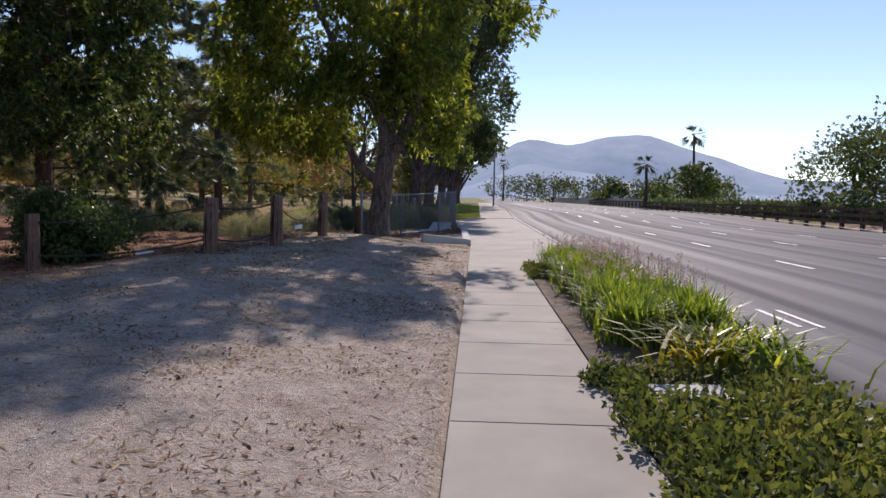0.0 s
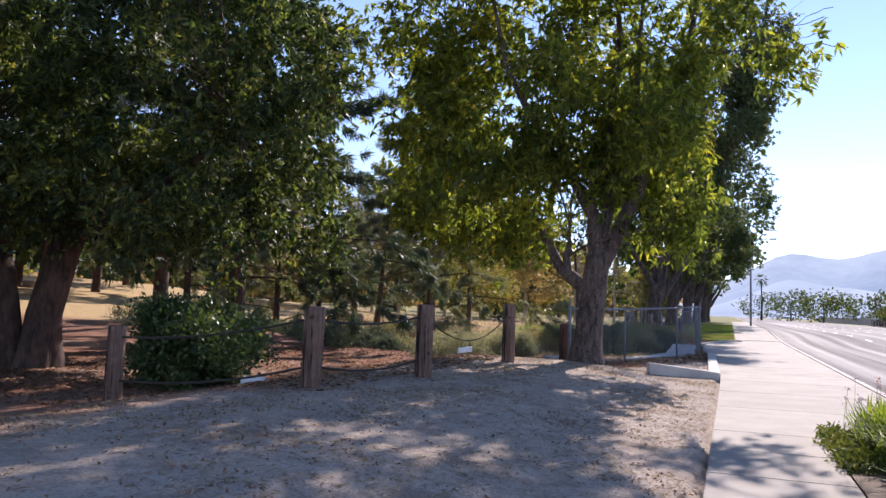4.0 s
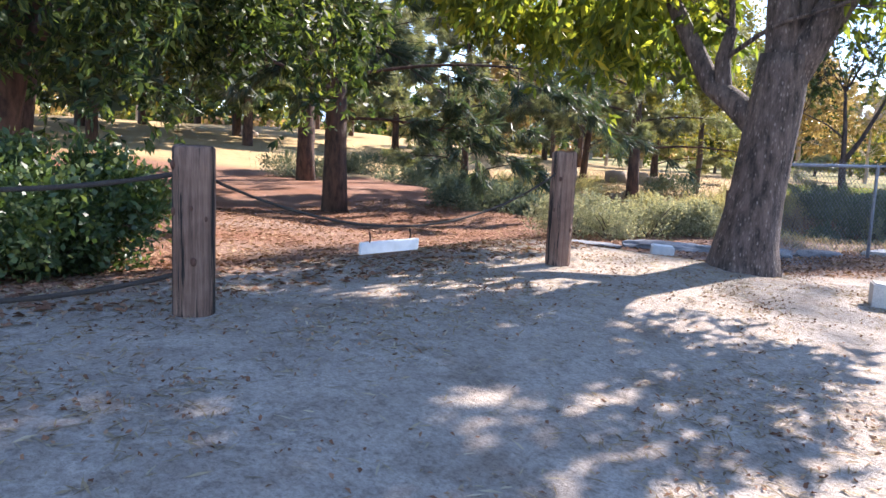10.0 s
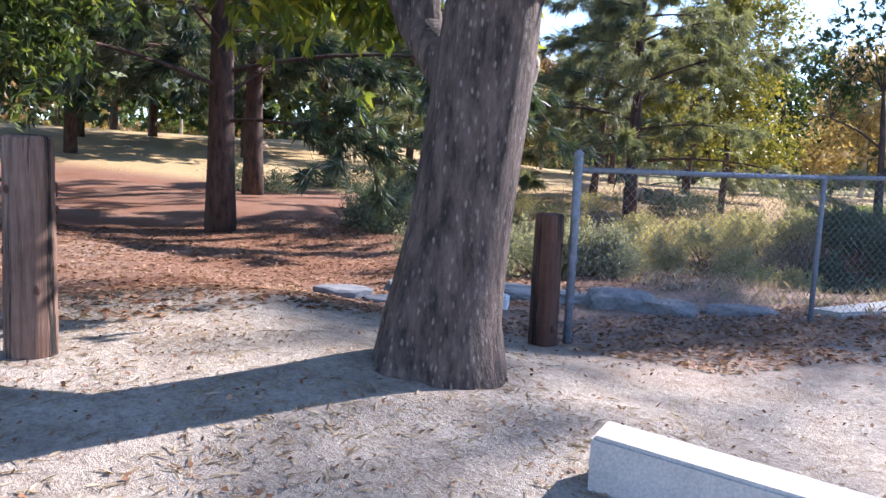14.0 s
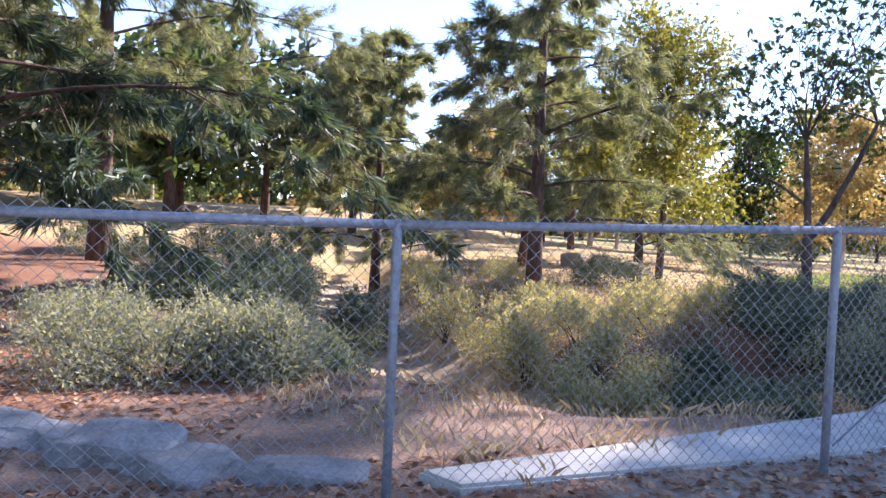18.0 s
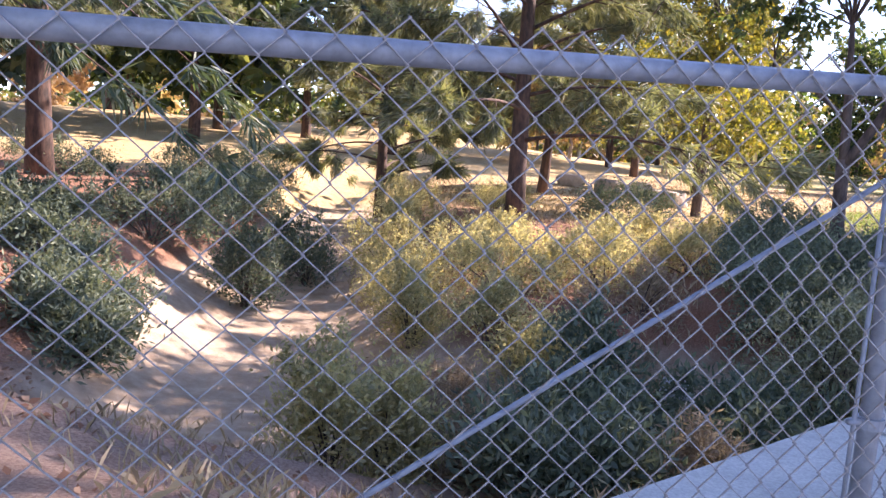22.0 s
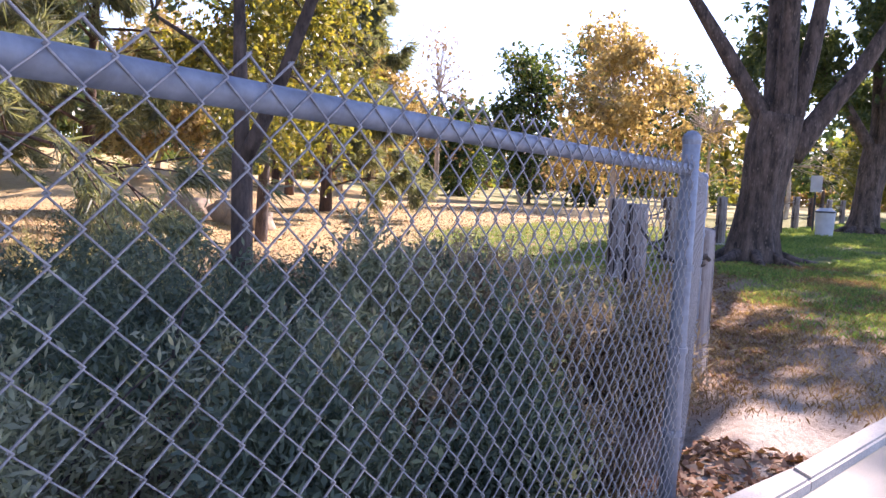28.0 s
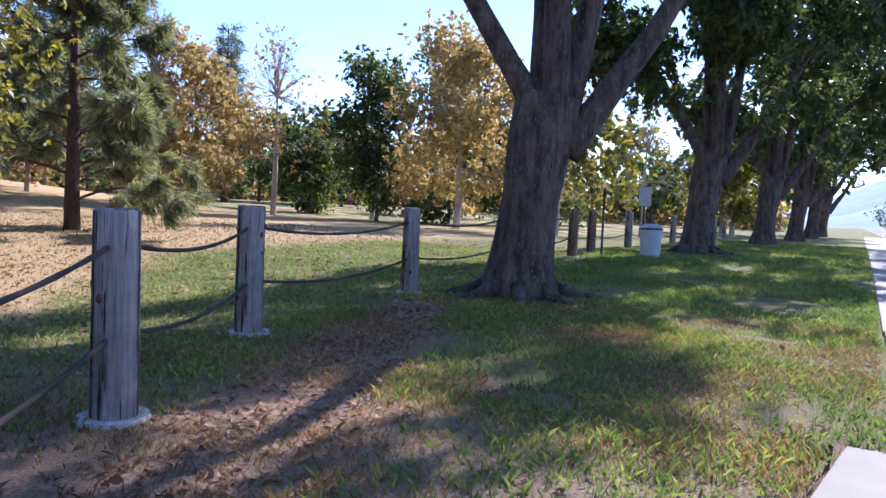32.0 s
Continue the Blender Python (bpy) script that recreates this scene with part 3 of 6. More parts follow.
def kerb_stone(length):
    bm = bmesh.new()
    bmesh.ops.create_cube(bm, size=1)
    for v in bm.verts:
        v.co = Vector((v.co.x * 0.17, v.co.y * (length - 0.008), v.co.z * 0.3 - 0.146))
        if v.co.z > -0.1 and v.co.x > 0:
            v.co.x -= 0.025
    bmesh.ops.bevel(bm, geom=[e for e in bm.edges if all(v.co.z > -0.05 for v in e.verts)], offset=0.02, segments=2, affect="EDGES")
    me = bpy.data.meshes.new("kerb_stone")
    bm.to_mesh(me)
    bm.free()
    me.materials.append(M_KERB)
    return me


ks = kerb_stone(2.4)
for i in range(60):
    y = -4 + 2.4 * i
    ob = new("kerb_stone", ks)
    ob.matrix_basis = pose(3.04, y + 1.2, 0.004 + 0.3 * step(y, 47, 66))
    ob.parent = kerb

# ---- walk: single slabs ----
walk_floor = tagged(new("pavement"), "pale concrete walk of joined slabs", "pavement", kind="structure")


def slab(y0, y1, xl0, xl1, xr0, xr1, z=0.0, z1=None):
    bm = bmesh.new()
    z1 = z if z1 is None else z1
    g = 0.0035
    top = [(xl0, y0 + g, z), (xr0, y0 + g, z), (xr1, y1 - g, z1), (xl1, y1 - g, z1)]
    vs = [bm.verts.new(p) for p in top]
    lo = [bm.verts.new((p[0], p[1], p[2] - 0.13)) for p in top]
    bm.faces.new(vs)
    for i in range(4):
        bm.faces.new((vs[i], lo[i], lo[(i + 1) % 4], vs[(i + 1) % 4]))
    bmesh.ops.recalc_face_normals(bm, faces=bm.faces)
    bmesh.ops.bevel(bm, geom=[e for e in bm.edges if all(v in vs for v in e.verts)], offset=0.007, segments=2, affect="EDGES")
    part("slab", bm, M_WALK, walk_floor)


y = -4.886
while y < 15.5:
    slab(y, y + 1.224, 0.36, 0.36, 1.47, 1.47)
    y += 1.224
while y < 48.0:
    n = 2.35 if y + 2.35 < 48 else 48.9 - y
    slab(y, y + n, along(WALK_L, y), along(WALK_L, y + n), 2.95, 2.95)
    y += n
y = 48.9
while y < 54.0:
    slab(y, y + 1.7, 0.80, 0.80, 2.95, 2.95, 0.3 * step(y, 47, 66) + 0.01, 0.3 * step(y + 1.7, 47, 66) + 0.01)
    y += 1.7
while y < 130:
    slab(y, y + 1.7, 0.78, 0.78, 2.95, 2.95, 0.3 * step(y, 47, 66) + 0.01, 0.3 * step(y + 1.7, 47, 66) + 0.01)
    y += 1.7


def prism(name, outline, z0, z1, mat, parent=None, bev=0.015, tops=None):
    """An upright block over an outline of (x, y); tops gives each corner its own height."""
    bm = bmesh.new()
    hi = [bm.verts.new((x, y, tops[i] if tops else z1)) for i, (x, y) in enumerate(outline)]
    lo = [bm.verts.new((x, y, z0)) for x, y in outline]
    bm.faces.new(hi)
    bm.faces.new(list(reversed(lo)))
    n = len(outline)
    for i in range(n):
        bm.faces.new((hi[i], lo[i], lo[(i + 1) % n], hi[(i + 1) % n]))
    bmesh.ops.recalc_face_normals(bm, faces=bm.faces)
    if bev:
        bmesh.ops.bevel(bm, geom=[e for e in bm.edges if all(v in hi for v in e.verts)], offset=bev, segments=2, affect="EDGES")
    me = bpy.data.meshes.new(name)
    bm.to_mesh(me)
    bm.free()
    me.materials.append(mat)
    ob = new(name, me)
    if parent is not None:
        ob.parent = parent
    return ob


# ---- concrete kerbs and the culvert headwall ----
tagged(prism("concrete_kerb", [(-1.06, 22.62), (-0.98, 22.40), (0.335, 23.02), (0.335, 23.26)], -0.1, 0, M_KERB, tops=[0.29, 0.29, 0.12, 0.12]), "slanting pale concrete kerb on bare dirt", "kerb")
tagged(prism("concrete_kerb", [(0.12, 23.27), (0.355, 23.27), (0.10, 31.7), (-0.12, 31.7)], -0.1, 0.10, M_CONC), "long pale concrete kerb beside the walk", "kerb")
HEAD_L = [(-2.32, 28.0), (-1.42, 32.1), (-1.53, 34.4), (-1.62, 37.9), (-1.76, 39.55)]
HEAD_R = [(-2.0, 28.0), (-0.46, 32.1), (-0.62, 34.4), (-0.70, 37.9), (-0.80, 39.6)]
headwall = thing("culvert_headwall", (0, 0, 0), "pale concrete culvert headwall with a broad flat top", "headwall")
for i in range(4):
    a, b, c, d = HEAD_L[i], HEAD_L[i + 1], HEAD_R[i + 1], HEAD_R[i]
    cut = 0.006
    lift = [Vector(p).lerp(Vector(q), cut / (Vector(p) - Vector(q)).length) for p, q in ((a, b), (b, a), (c, d), (d, c))]
    lift[2], lift[3] = Vector(c).lerp(Vector(d), cut), Vector(d).lerp(Vector(c), cut)
    prism("coping_slab", [tuple(p) for p in lift], -0.12, 0.02, M_CONC, headwall, bev=0.02)
    prism("wall_face", [(p[0] + 0.05 if k < 2 else p[0] - 0.05, p[1]) for k, p in enumerate(lift)], -2.4, -0.121, M_CONC, headwall, bev=0)
tagged(prism("wing_wall", [(-1.78, 39.62), (-0.80, 39.66), (-0.82, 39.86), (-1.30, 39.95), (-2.3, 41.6), (-2.5, 41.45)], -1.9, -0.02, M_CONC, bev=0.03, tops=[-0.03, -0.03, -0.03, -0.06, -0.95, -0.95]), "low concrete wing wall of the culvert", "wall")
edging = thing("concrete_edging", (0, 0, 0), "low concrete edging between slab and soil", "kerb")
for piece in ([(-0.80, 40.9), (-0.62, 40.82), (-0.402, 41.99), (-0.522, 42.09)], [(-0.40, 42.0), (-0.027, 44.19), (-0.137, 44.315), (-0.52, 42.1)],
              [(-0.025, 44.2), (0.348, 46.39), (0.248, 46.54), (-0.135, 44.325)], [(0.352, 46.41), (1.1, 46.6), (1.1, 46.75), (0.25, 46.55)]):
    prism("kerb_piece", piece, -0.1, 0.06, M_KERB, edging)
V, F = [], []
px, py = -5.2, 37.7
tube(V, F, [(px, py, ground_z(px, py) - 0.1), (px + 0.03, py, ground_z(px, py) + 0.25), (px + 0.06, py + 0.02, ground_z(px, py) + 0.62)], [0.19, 0.20, 0.19], 24)
tagged(link_mesh("drain_pipe", V, F, M_CONC, smooth=True), "pale upright drain pipe half hidden in brush", "pipe")

# ---- wire fence ----
fence = thing("wire_fence", (0, 0, 0), "galvanised chain-link fence with a round top rail", "fence")
BASE_Z = [-0.14, -0.03, 0.02, 0.0, 0.0, 0.0, -0.05, -0.02]
TOP_Z = [1.35, 1.38, 1.47, 1.54, 1.445, 1.485, 1.472, 1.435]
for i, (fx, fy) in enumerate(FENCE):
    end = i in (0, 3, 6, 7)
    V, F = [], []
    r = (0.024 if i == 3 else 0.037) if end else 0.025
    tube(V, F, [(fx, fy, BASE_Z[i] - 0.2), (fx, fy, TOP_Z[i] + ((0.055 if i == 7 else 0.12) if end else 0.01)), (fx, fy, TOP_Z[i] + ((0.07 if i == 7 else 0.14) if end else 0.03))], [r, r, r * 0.5], 16)
    post = link_mesh("post", V, F, M_STEEL, fence, True)
    if end:
        bm = bmesh.new()
        bmesh.ops.create_uvsphere(bm, u_segments=14, v_segments=8, radius=r * 1.12)
        bmesh.ops.transform(bm, matrix=Matrix.Translation((fx, fy, TOP_Z[i] + (0.06 if i == 7 else 0.125))), verts=bm.verts)
        part("cap", bm, M_STEEL, post)
        for h in ((0.28, 0.63, 1.01, 1.26, 1.315) if i == 3 else (0.25, 0.62, 0.98)):
            bm = bmesh.new()
            bmesh.ops.create_cone(bm, cap_ends=True, segments=16, radius1=r + 0.007, radius2=r + 0.007, depth=0.026)
            bmesh.ops.transform(bm, matrix=Matrix.Translation((fx, fy, BASE_Z[i] + h + 0.12)), verts=bm.verts)
            part("band", bm, M_STEEL, post)
for i in range(len(FENCE) - 1):
    za = {3: 1.445, 6: 1.42}.get(i, TOP_Z[i])     # two panels start lower on their corner posts
    a, b = Vector((*FENCE[i], za)), Vector((*FENCE[i + 1], TOP_Z[i + 1]))
    V, F = [], []
    tube(V, F, [a, a.lerp(b, 0.5) - Vector((0, 0, 0.004)), b], [0.0235] * 3, 14)
    link_mesh("top_rail", V, F, M_STEEL, fence, True)
    d = b - a
    flat = Vector((d.x, d.y, 0)).normalized()
    out = Vector((flat.y, -flat.x, 0)) * 0.026
    n = int(d.length / 0.041)
    p = d.length / n
    V, F = [], []
    for k in range(n):
        pts = []
        u0, u1 = k * p, (k + 1) * p
        base0 = BASE_Z[i] + (BASE_Z[i + 1] - BASE_Z[i]) * k / n - 0.02
        top = za + (TOP_Z[i + 1] - za) * k / n + 0.055
        j = 0
        z = top
        while z > base0:
            right = (j + k) % 2 == 0
            q = a + flat * (u1 + 0.002 if right else u0 - 0.002)
            pts.append(Vector((q.x, q.y, z)) + out + out * (0.10 if right else -0.10))
            z -= 0.041
            j += 1
        tube(V, F, pts, [0.0025] * len(pts), 4, False)
    tagged(link_mesh("mesh", V, F, M_WIRE, fence, True), "woven diamond wire mesh")
# brace rod and tension bars at the heavy post
V, F = [], []
tube(V, F, [(-0.385, 32.18, 1.33), (-0.93, 30.12, 0.16)], [0.0065, 0.0065], 8)
link_mesh("brace_rod", V, F, M_STEEL, fence, True)
for fx, fy in ((-0.383, 32.182), (-0.374, 32.280)):
    V, F = [], []
    tube(V, F, [(fx, fy, -0.02), (fx, fy, 1.47)], [0.006, 0.006], 6)
    link_mesh("tension_bar", V, F, M_STEEL, fence, True)
    for h in (0.40, 0.75, 1.13, 1.38):
        V, F = [], []
        q = Vector((-0.37, 32.23, h))
        e = Vector((fx, fy, h + 0.004))
        d = (e - q).normalized()
        tube(V, F, [q + d * 0.018, e + d * 0.018], [0.008, 0.008], 6)
        link_mesh("clamp", V, F, M_STEEL, fence, True)

# ---- timber posts and ropes ----
def timber_post(at, height, radius, mat, label, seed, group, pad=False, square=False, lean=(0, 0)):
    """A round timber post with a worn crown, dents and a split; stands on its base."""
    rng = random.Random(seed)
    ob = thing("timber_post", at, label, "post", group)
    bm = bmesh.new()
    sides, rings = (26 if not square else 20), 12
    grid = []
    for j in range(rings + 1):
        t = j / rings
        ring = []
        for k in range(sides):
            a = 2 * math.pi * k / sides
            r = radius * (1.03 - 0.05 * t)
            if square:
                r *= min(1.28, 1 / max(abs(math.cos(a)), abs(math.sin(a)))) * 0.88
            r *= 1 + 0.045 * noise.noise(Vector((math.cos(a) * 1.6, math.sin(a) * 1.6, t * 1.3 + seed)))
            if k % 9 == seed % 9:
                r *= 0.90
            z = -0.25 + (height + 0.25) * t
            if j == rings:
                z += 0.018 * noise.noise(Vector((math.cos(a) * 2, math.sin(a) * 2, seed)))
            ring.append(bm.verts.new((r * math.cos(a) + lean[0] * z, r * math.sin(a) + lean[1] * z, z)))
        grid.append(ring)
    top = []
    for f, dz in ((0.9, 0.012), (0.5, 0.016)):
        top.append([bm.verts.new((v.co.x * f + lean[0] * height * (1 - f), v.co.y * f + lean[1] * height * (1 - f), v.co.z + dz)) for v in grid[-1]])
    for ra, rb in list(zip(grid, grid[1:])) + [(grid[-1], top[0]), (top[0], top[1])]:
        for k in range(sides):
            bm.faces.new((ra[k], ra[(k + 1) % sides], rb[(k + 1) % sides], rb[k]))
    bm.faces.new(top[1])
    for f in bm.faces:
        f.smooth = True
    part("shaft", bm, mat, ob)
    for _ in range(7):
        z, a = rng.uniform(0.12, 0.95) * height, rng.uniform(0, 6.28)
        bm = bmesh.new()
        bmesh.ops.create_uvsphere(bm, u_segments=8, v_segments=6, radius=rng.uniform(0.012, 0.024))
        bmesh.ops.transform(bm, matrix=Matrix.Translation((radius * 0.97 * math.cos(a), radius * 0.97 * math.sin(a), z)) @ Matrix.Diagonal((1, 1, 1.4, 1)), verts=bm.verts)
        part("knot", bm, M_WOOD_RED, ob)
    if pad:
        bm = bmesh.new()
        bmesh.ops.create_cone(bm, cap_ends=True, segments=24, radius1=radius * 1.75, radius2=radius * 1.55, depth=0.1)
        for v in bm.verts:
            v.co *= 1 + 0.06 * noise.noise(v.co * 7 + Vector((seed, 0, 0)))
            v.co.z -= 0.005
        part("concrete_pad", bm, M_CONC, ob)
    return ob


def rope(a, b, sag, r=0.016):
    V, F = [], []
    a, b = Vector(a), Vector(b)
    mid = a.lerp(b, 0.5) - Vector((0, 0, sag * 2))
    pts = bez(a, mid, b, 18)
    tube(V, F, pts, [r * (1 + 0.12 * math.sin(i * 2.4)) for i in range(19)], 7)
    return tagged(link_mesh("rope", V, F, M_ROPE, smooth=True), "dark sagging fence rope slung between timber posts", "rope", "fence ropes")


P = [(-7.95, 15.35), (-4.36, 14.96), (-3.71, 17.05), (-3.55, 20.99)]
PH = [1.1, 1.02, 1.08, 1.16]
pz = [ground_z(*p) for p in P]
for i, (x, y) in enumerate(P):
    timber_post((x, y, pz[i] - 0.03), PH[i], 0.13 if i != 3 else 0.125, M_WOOD_BROWN, "split brown weathered timber post in dirt", 3 + i, "lot posts", lean=(0.03, 0.0) if i == 1 else (0.01, 0))
timber_post((-3.24, 24.82, -0.16), 1.12, 0.115, M_WOOD_RED, "dark red-brown square timber stake beside the wire fence", 11, "lot posts", square=True)
for i in range(3):
    for h, s in ((0.84, 0.10 if i < 2 else 0.46), (0.26, 0.12)):
        if i == 2 and h < 0.5:
            continue
        a, b = P[i], P[i + 1]
        rope((a[0], a[1], pz[i] + PH[i] * h), (b[0], b[1], pz[i + 1] + PH[i + 1] * h), s, 0.016 if i < 2 else 0.010)

W = [(-1.69, 43.98), (-3.33, 46.68), (-4.72, 49.2), (-5.27, 53.04), (-5.55, 57.2), (-5.75, 61.4), (-6.0, 63.6), (-6.1, 67.7), (-6.3, 71.4), (-6.4, 75.6), (-6.5, 79.6), (-6.6, 83.6), (-6.7, 87.6), (-6.8, 91.6)]
for i, (x, y) in enumerate(W):
    z = ground_z(x, y)
    if i == 0:
        timber_post((x, y, z), 1.10 - z, 0.14, M_WOOD_GREY, "thick grey cracked timber post beside the wire fence", 31, "lawn posts", square=True)
    else:
        dark = i in (5, 6, 8)
        timber_post((x, y, z - 0.02), 1.26 if i < 4 else 1.2, 0.135 if i < 3 else 0.125, M_WOOD_BROWN if dark else M_WOOD_GREY, "dark brown timber fence post by the lawn" if dark else "silver-grey weathered timber post on a concrete pad", 40 + i, "lawn posts", pad=True)
for i in range(len(W) - 1):
    if i == 5:
        continue
    (ax, ay), (bx, by) = W[i], W[i + 1]
    za, zb = ground_z(ax, ay), ground_z(bx, by)
    rope((ax, ay, za + (0.86 if i == 0 else 1.06)), (bx, by, zb + 1.06), 0.13)
    rope((ax, ay, za + (0.35 if i == 0 else 0.52)), (bx, by, zb + 0.52), 0.13)

# dark strap that ties the thick grey post to the wire fence
strap = thing("tie_strap", (-1.66, 43.84, 0.86), "dark rubber strap tying the grey post to the wire fence", "strap")
V, F = [], []
tube(V, F, [(0.085 + 0.052 * math.cos(a), -0.15 + 0.052 * math.sin(a), 0.012 * math.sin(a)) for a in [2 * math.pi * k / 16 for k in range(17)]], [0.011] * 17, 8, False)
link_mesh("loop", V, F, M_ROPE, strap, True)
V, F = [], []
tube(V, F, [(-0.22, -0.13, 0.03), (-0.09, -0.15, 0.005), (0.03, -0.13, 0.0), (0.05, -0.06, 0.02), (0.10, 0.0, 0.05), (0.12, 0.03, 0.02)], [0.015, 0.012, 0.012, 0.016, 0.022, 0.014], 8)
link_mesh("tail", V, F, M_ROPE, strap, True)

# white painted plank hung under the sagging rope
plank = thing("hanging_plank", (-3.64, 18.7, 0.0), "white painted plank hung from the sagging rope", "plank")
bm = bmesh.new()
bmesh.ops.create_cube(bm, size=1)
bmesh.ops.transform(bm, matrix=pose(0, 0, 0.585, 4, 0, 88) @ Matrix.Diagonal((0.62, 0.028, 0.095, 1)), verts=bm.verts)
bmesh.ops.bevel(bm, geom=bm.edges[:], offset=0.006, segments=2, affect="EDGES")
part("board", bm, M_WHITE, plank)
for q in (-0.22, 0.22):
    V, F = [], []
    tube(V, F, [(0.0, q, 0.62), (0.012, q, 0.66), (0.0, q, 0.70 + abs(q) * 0.05)], [0.007, 0.007, 0.007], 6)
    link_mesh("hook", V, F, M_WOOD_RED, plank, True)

# ---- trees ----
def grow(rng, V, F, start, r0, target, depth, tips):
    """A branch from start towards target, forking twice."""
    start, target = Vector(start), Vector(target)
    d = target - start
    mid = start + d * 0.45 + Vector((rng.uniform(-1, 1), rng.uniform(-1, 1), rng.uniform(0.1, 1.0))) * d.length * 0.16
    pts = bez(start, mid, target, 6)
    r1 = max(0.008, r0 * 0.32)
    wig = d.length * 0.025
    pts = [p + Vector((rng.uniform(-wig, wig), rng.uniform(-wig, wig), rng.uniform(-wig, wig))) if 0 < i < 6 else p for i, p in enumerate(pts)]
    tube(V, F, pts, [r0 + (r1 - r0) * i / 6 for i in range(7)], 6 if r0 > 0.05 else 4, False)
    tips.append(pts[-1])
    if depth > 0:
        for _ in range(3):
            i = rng.randint(2, 5)
            t = pts[i] + (d.normalized() + Vector((rng.uniform(-1, 1), rng.uniform(-1, 1), rng.uniform(-0.5, 0.8)))) * d.length * rng.uniform(0.25, 0.45)
            grow(rng, V, F, pts[i], (r0 + (r1 - r0) * i / 6) * 0.55, t, depth - 1, tips)


def tree(label, at, trunk, radii, blobs, bark, leaf, seed, clumps=260, per=60, spread=0.35, size=(0.12, 0.045), droop=0.25, limbs=(), reach=10, depth=1, group="trees", name="tree", flare=True, shell=0.5, category="tree", lump=0.35, cell=0.45, branch=0.4, gap=-0.18, flute=0.0, swell=0.3, tuft=7):
    """A tree: trunk along given points with a flared foot, limbs, finer branches into the crown, and a crown of single leaves. All in metres from its foot."""
    rng, nrng = random.Random(seed), np.random.default_rng(seed)
    ob = thing(name, at, label, category, group)
    V, F = [], []
    pts = [Vector(p) for p in trunk]
    fine_p, fine_r = [], []
    for i in range(len(pts) - 1):
        for k in range(4):
            t = k / 4
            fine_p.append(pts[i].lerp(pts[i + 1], t))
            fine_r.append(radii[i] + (radii[i + 1] - radii[i]) * t)
    fine_p.append(pts[-1])
    fine_r.append(radii[-1])
    sides = 28 if radii[0] > 0.2 else 10
    base = len(V)
    tube(V, F, fine_p, fine_r, sides)
    for j in range(len(fine_p)):
        for k in range(sides):
            v = V[base + j * sides + k]
            a = 2 * math.pi * k / sides
            f = 1 + 0.10 * noise.noise(Vector((math.cos(a) * 1.7, math.sin(a) * 1.7, fine_p[j].z * 0.6 + seed)))
            if flute:
                f += flute * (abs(math.sin(a * 3.5 + 0.6 * fine_p[j].z + 1.5 * noise.noise(Vector((0, seed, fine_p[j].z * 0.5))))) - 0.6)
            if flare:
                foot = max(0.0, 1 - max(0.0, fine_p[j].z) / (radii[0] * 2.4))
                f += foot ** 2 * (swell + 0.22 * noise.noise(Vector((math.cos(a) * 2.2, math.sin(a) * 2.2, seed))))
            V[base + j * sides + k] = fine_p[j] + (v - fine_p[j]) * f
    link_mesh("trunk", V, F, bark, ob, True)
    tips = []
    for lp, lr in limbs:
        V, F = [], []
        q = [Vector(p) for p in lp]
        fp, fr = [], []
        for i in range(len(q) - 1):
            for k in range(3):
                fp.append(q[i].lerp(q[i + 1], k / 3))
                fr.append(lr[i] + (lr[i + 1] - lr[i]) * k / 3)
        fp.append(q[-1])
        fr.append(lr[-1])
        tube(V, F, fp, fr, 12, True)
        link_mesh("limb", V, F, bark, ob, True)
        tips.append(fp[-1])
    starts = [(p[-1], r[-1]) for p, r in limbs] + [(p[-2], r[-2] * 0.7) for p, r in limbs] or [(trunk[-1], radii[-1]), (trunk[-2], radii[-1])]
    pts = blob_points(nrng, blobs, clumps, shell, lump, cell, gap)
    V, F = [], []
    goals = blob_points(nrng, [(b[0], b[1], b[2], b[3] * 0.8, b[4] * 0.8, b[5] * 0.8) for b in blobs], reach, 0.5, 0.2)
    for g in goals:
        s, r = min(starts, key=lambda sr: (Vector(sr[0]) - Vector(g)).length + rng.uniform(0, 1.5))
        grow(rng, V, F, s, max(0.02, min(r * branch * 1.4, 0.13)), g, depth, tips)
    if V:
        tagged(link_mesh("branchwork", V, F, bark, ob, True), kind="stuff")
    if clumps:
        hub = np.mean([b[:3] for b in blobs], 0)
        co = leaf_quads(nrng, pts, per, spread, size[0], size[1], droop, outward=0.35, hub=hub, tuft=tuft)
        quads_mesh("crown", co, leaf, ob)
    return ob


def gz(x, y):
    return (x, y, ground_z(x, y) - 0.05)


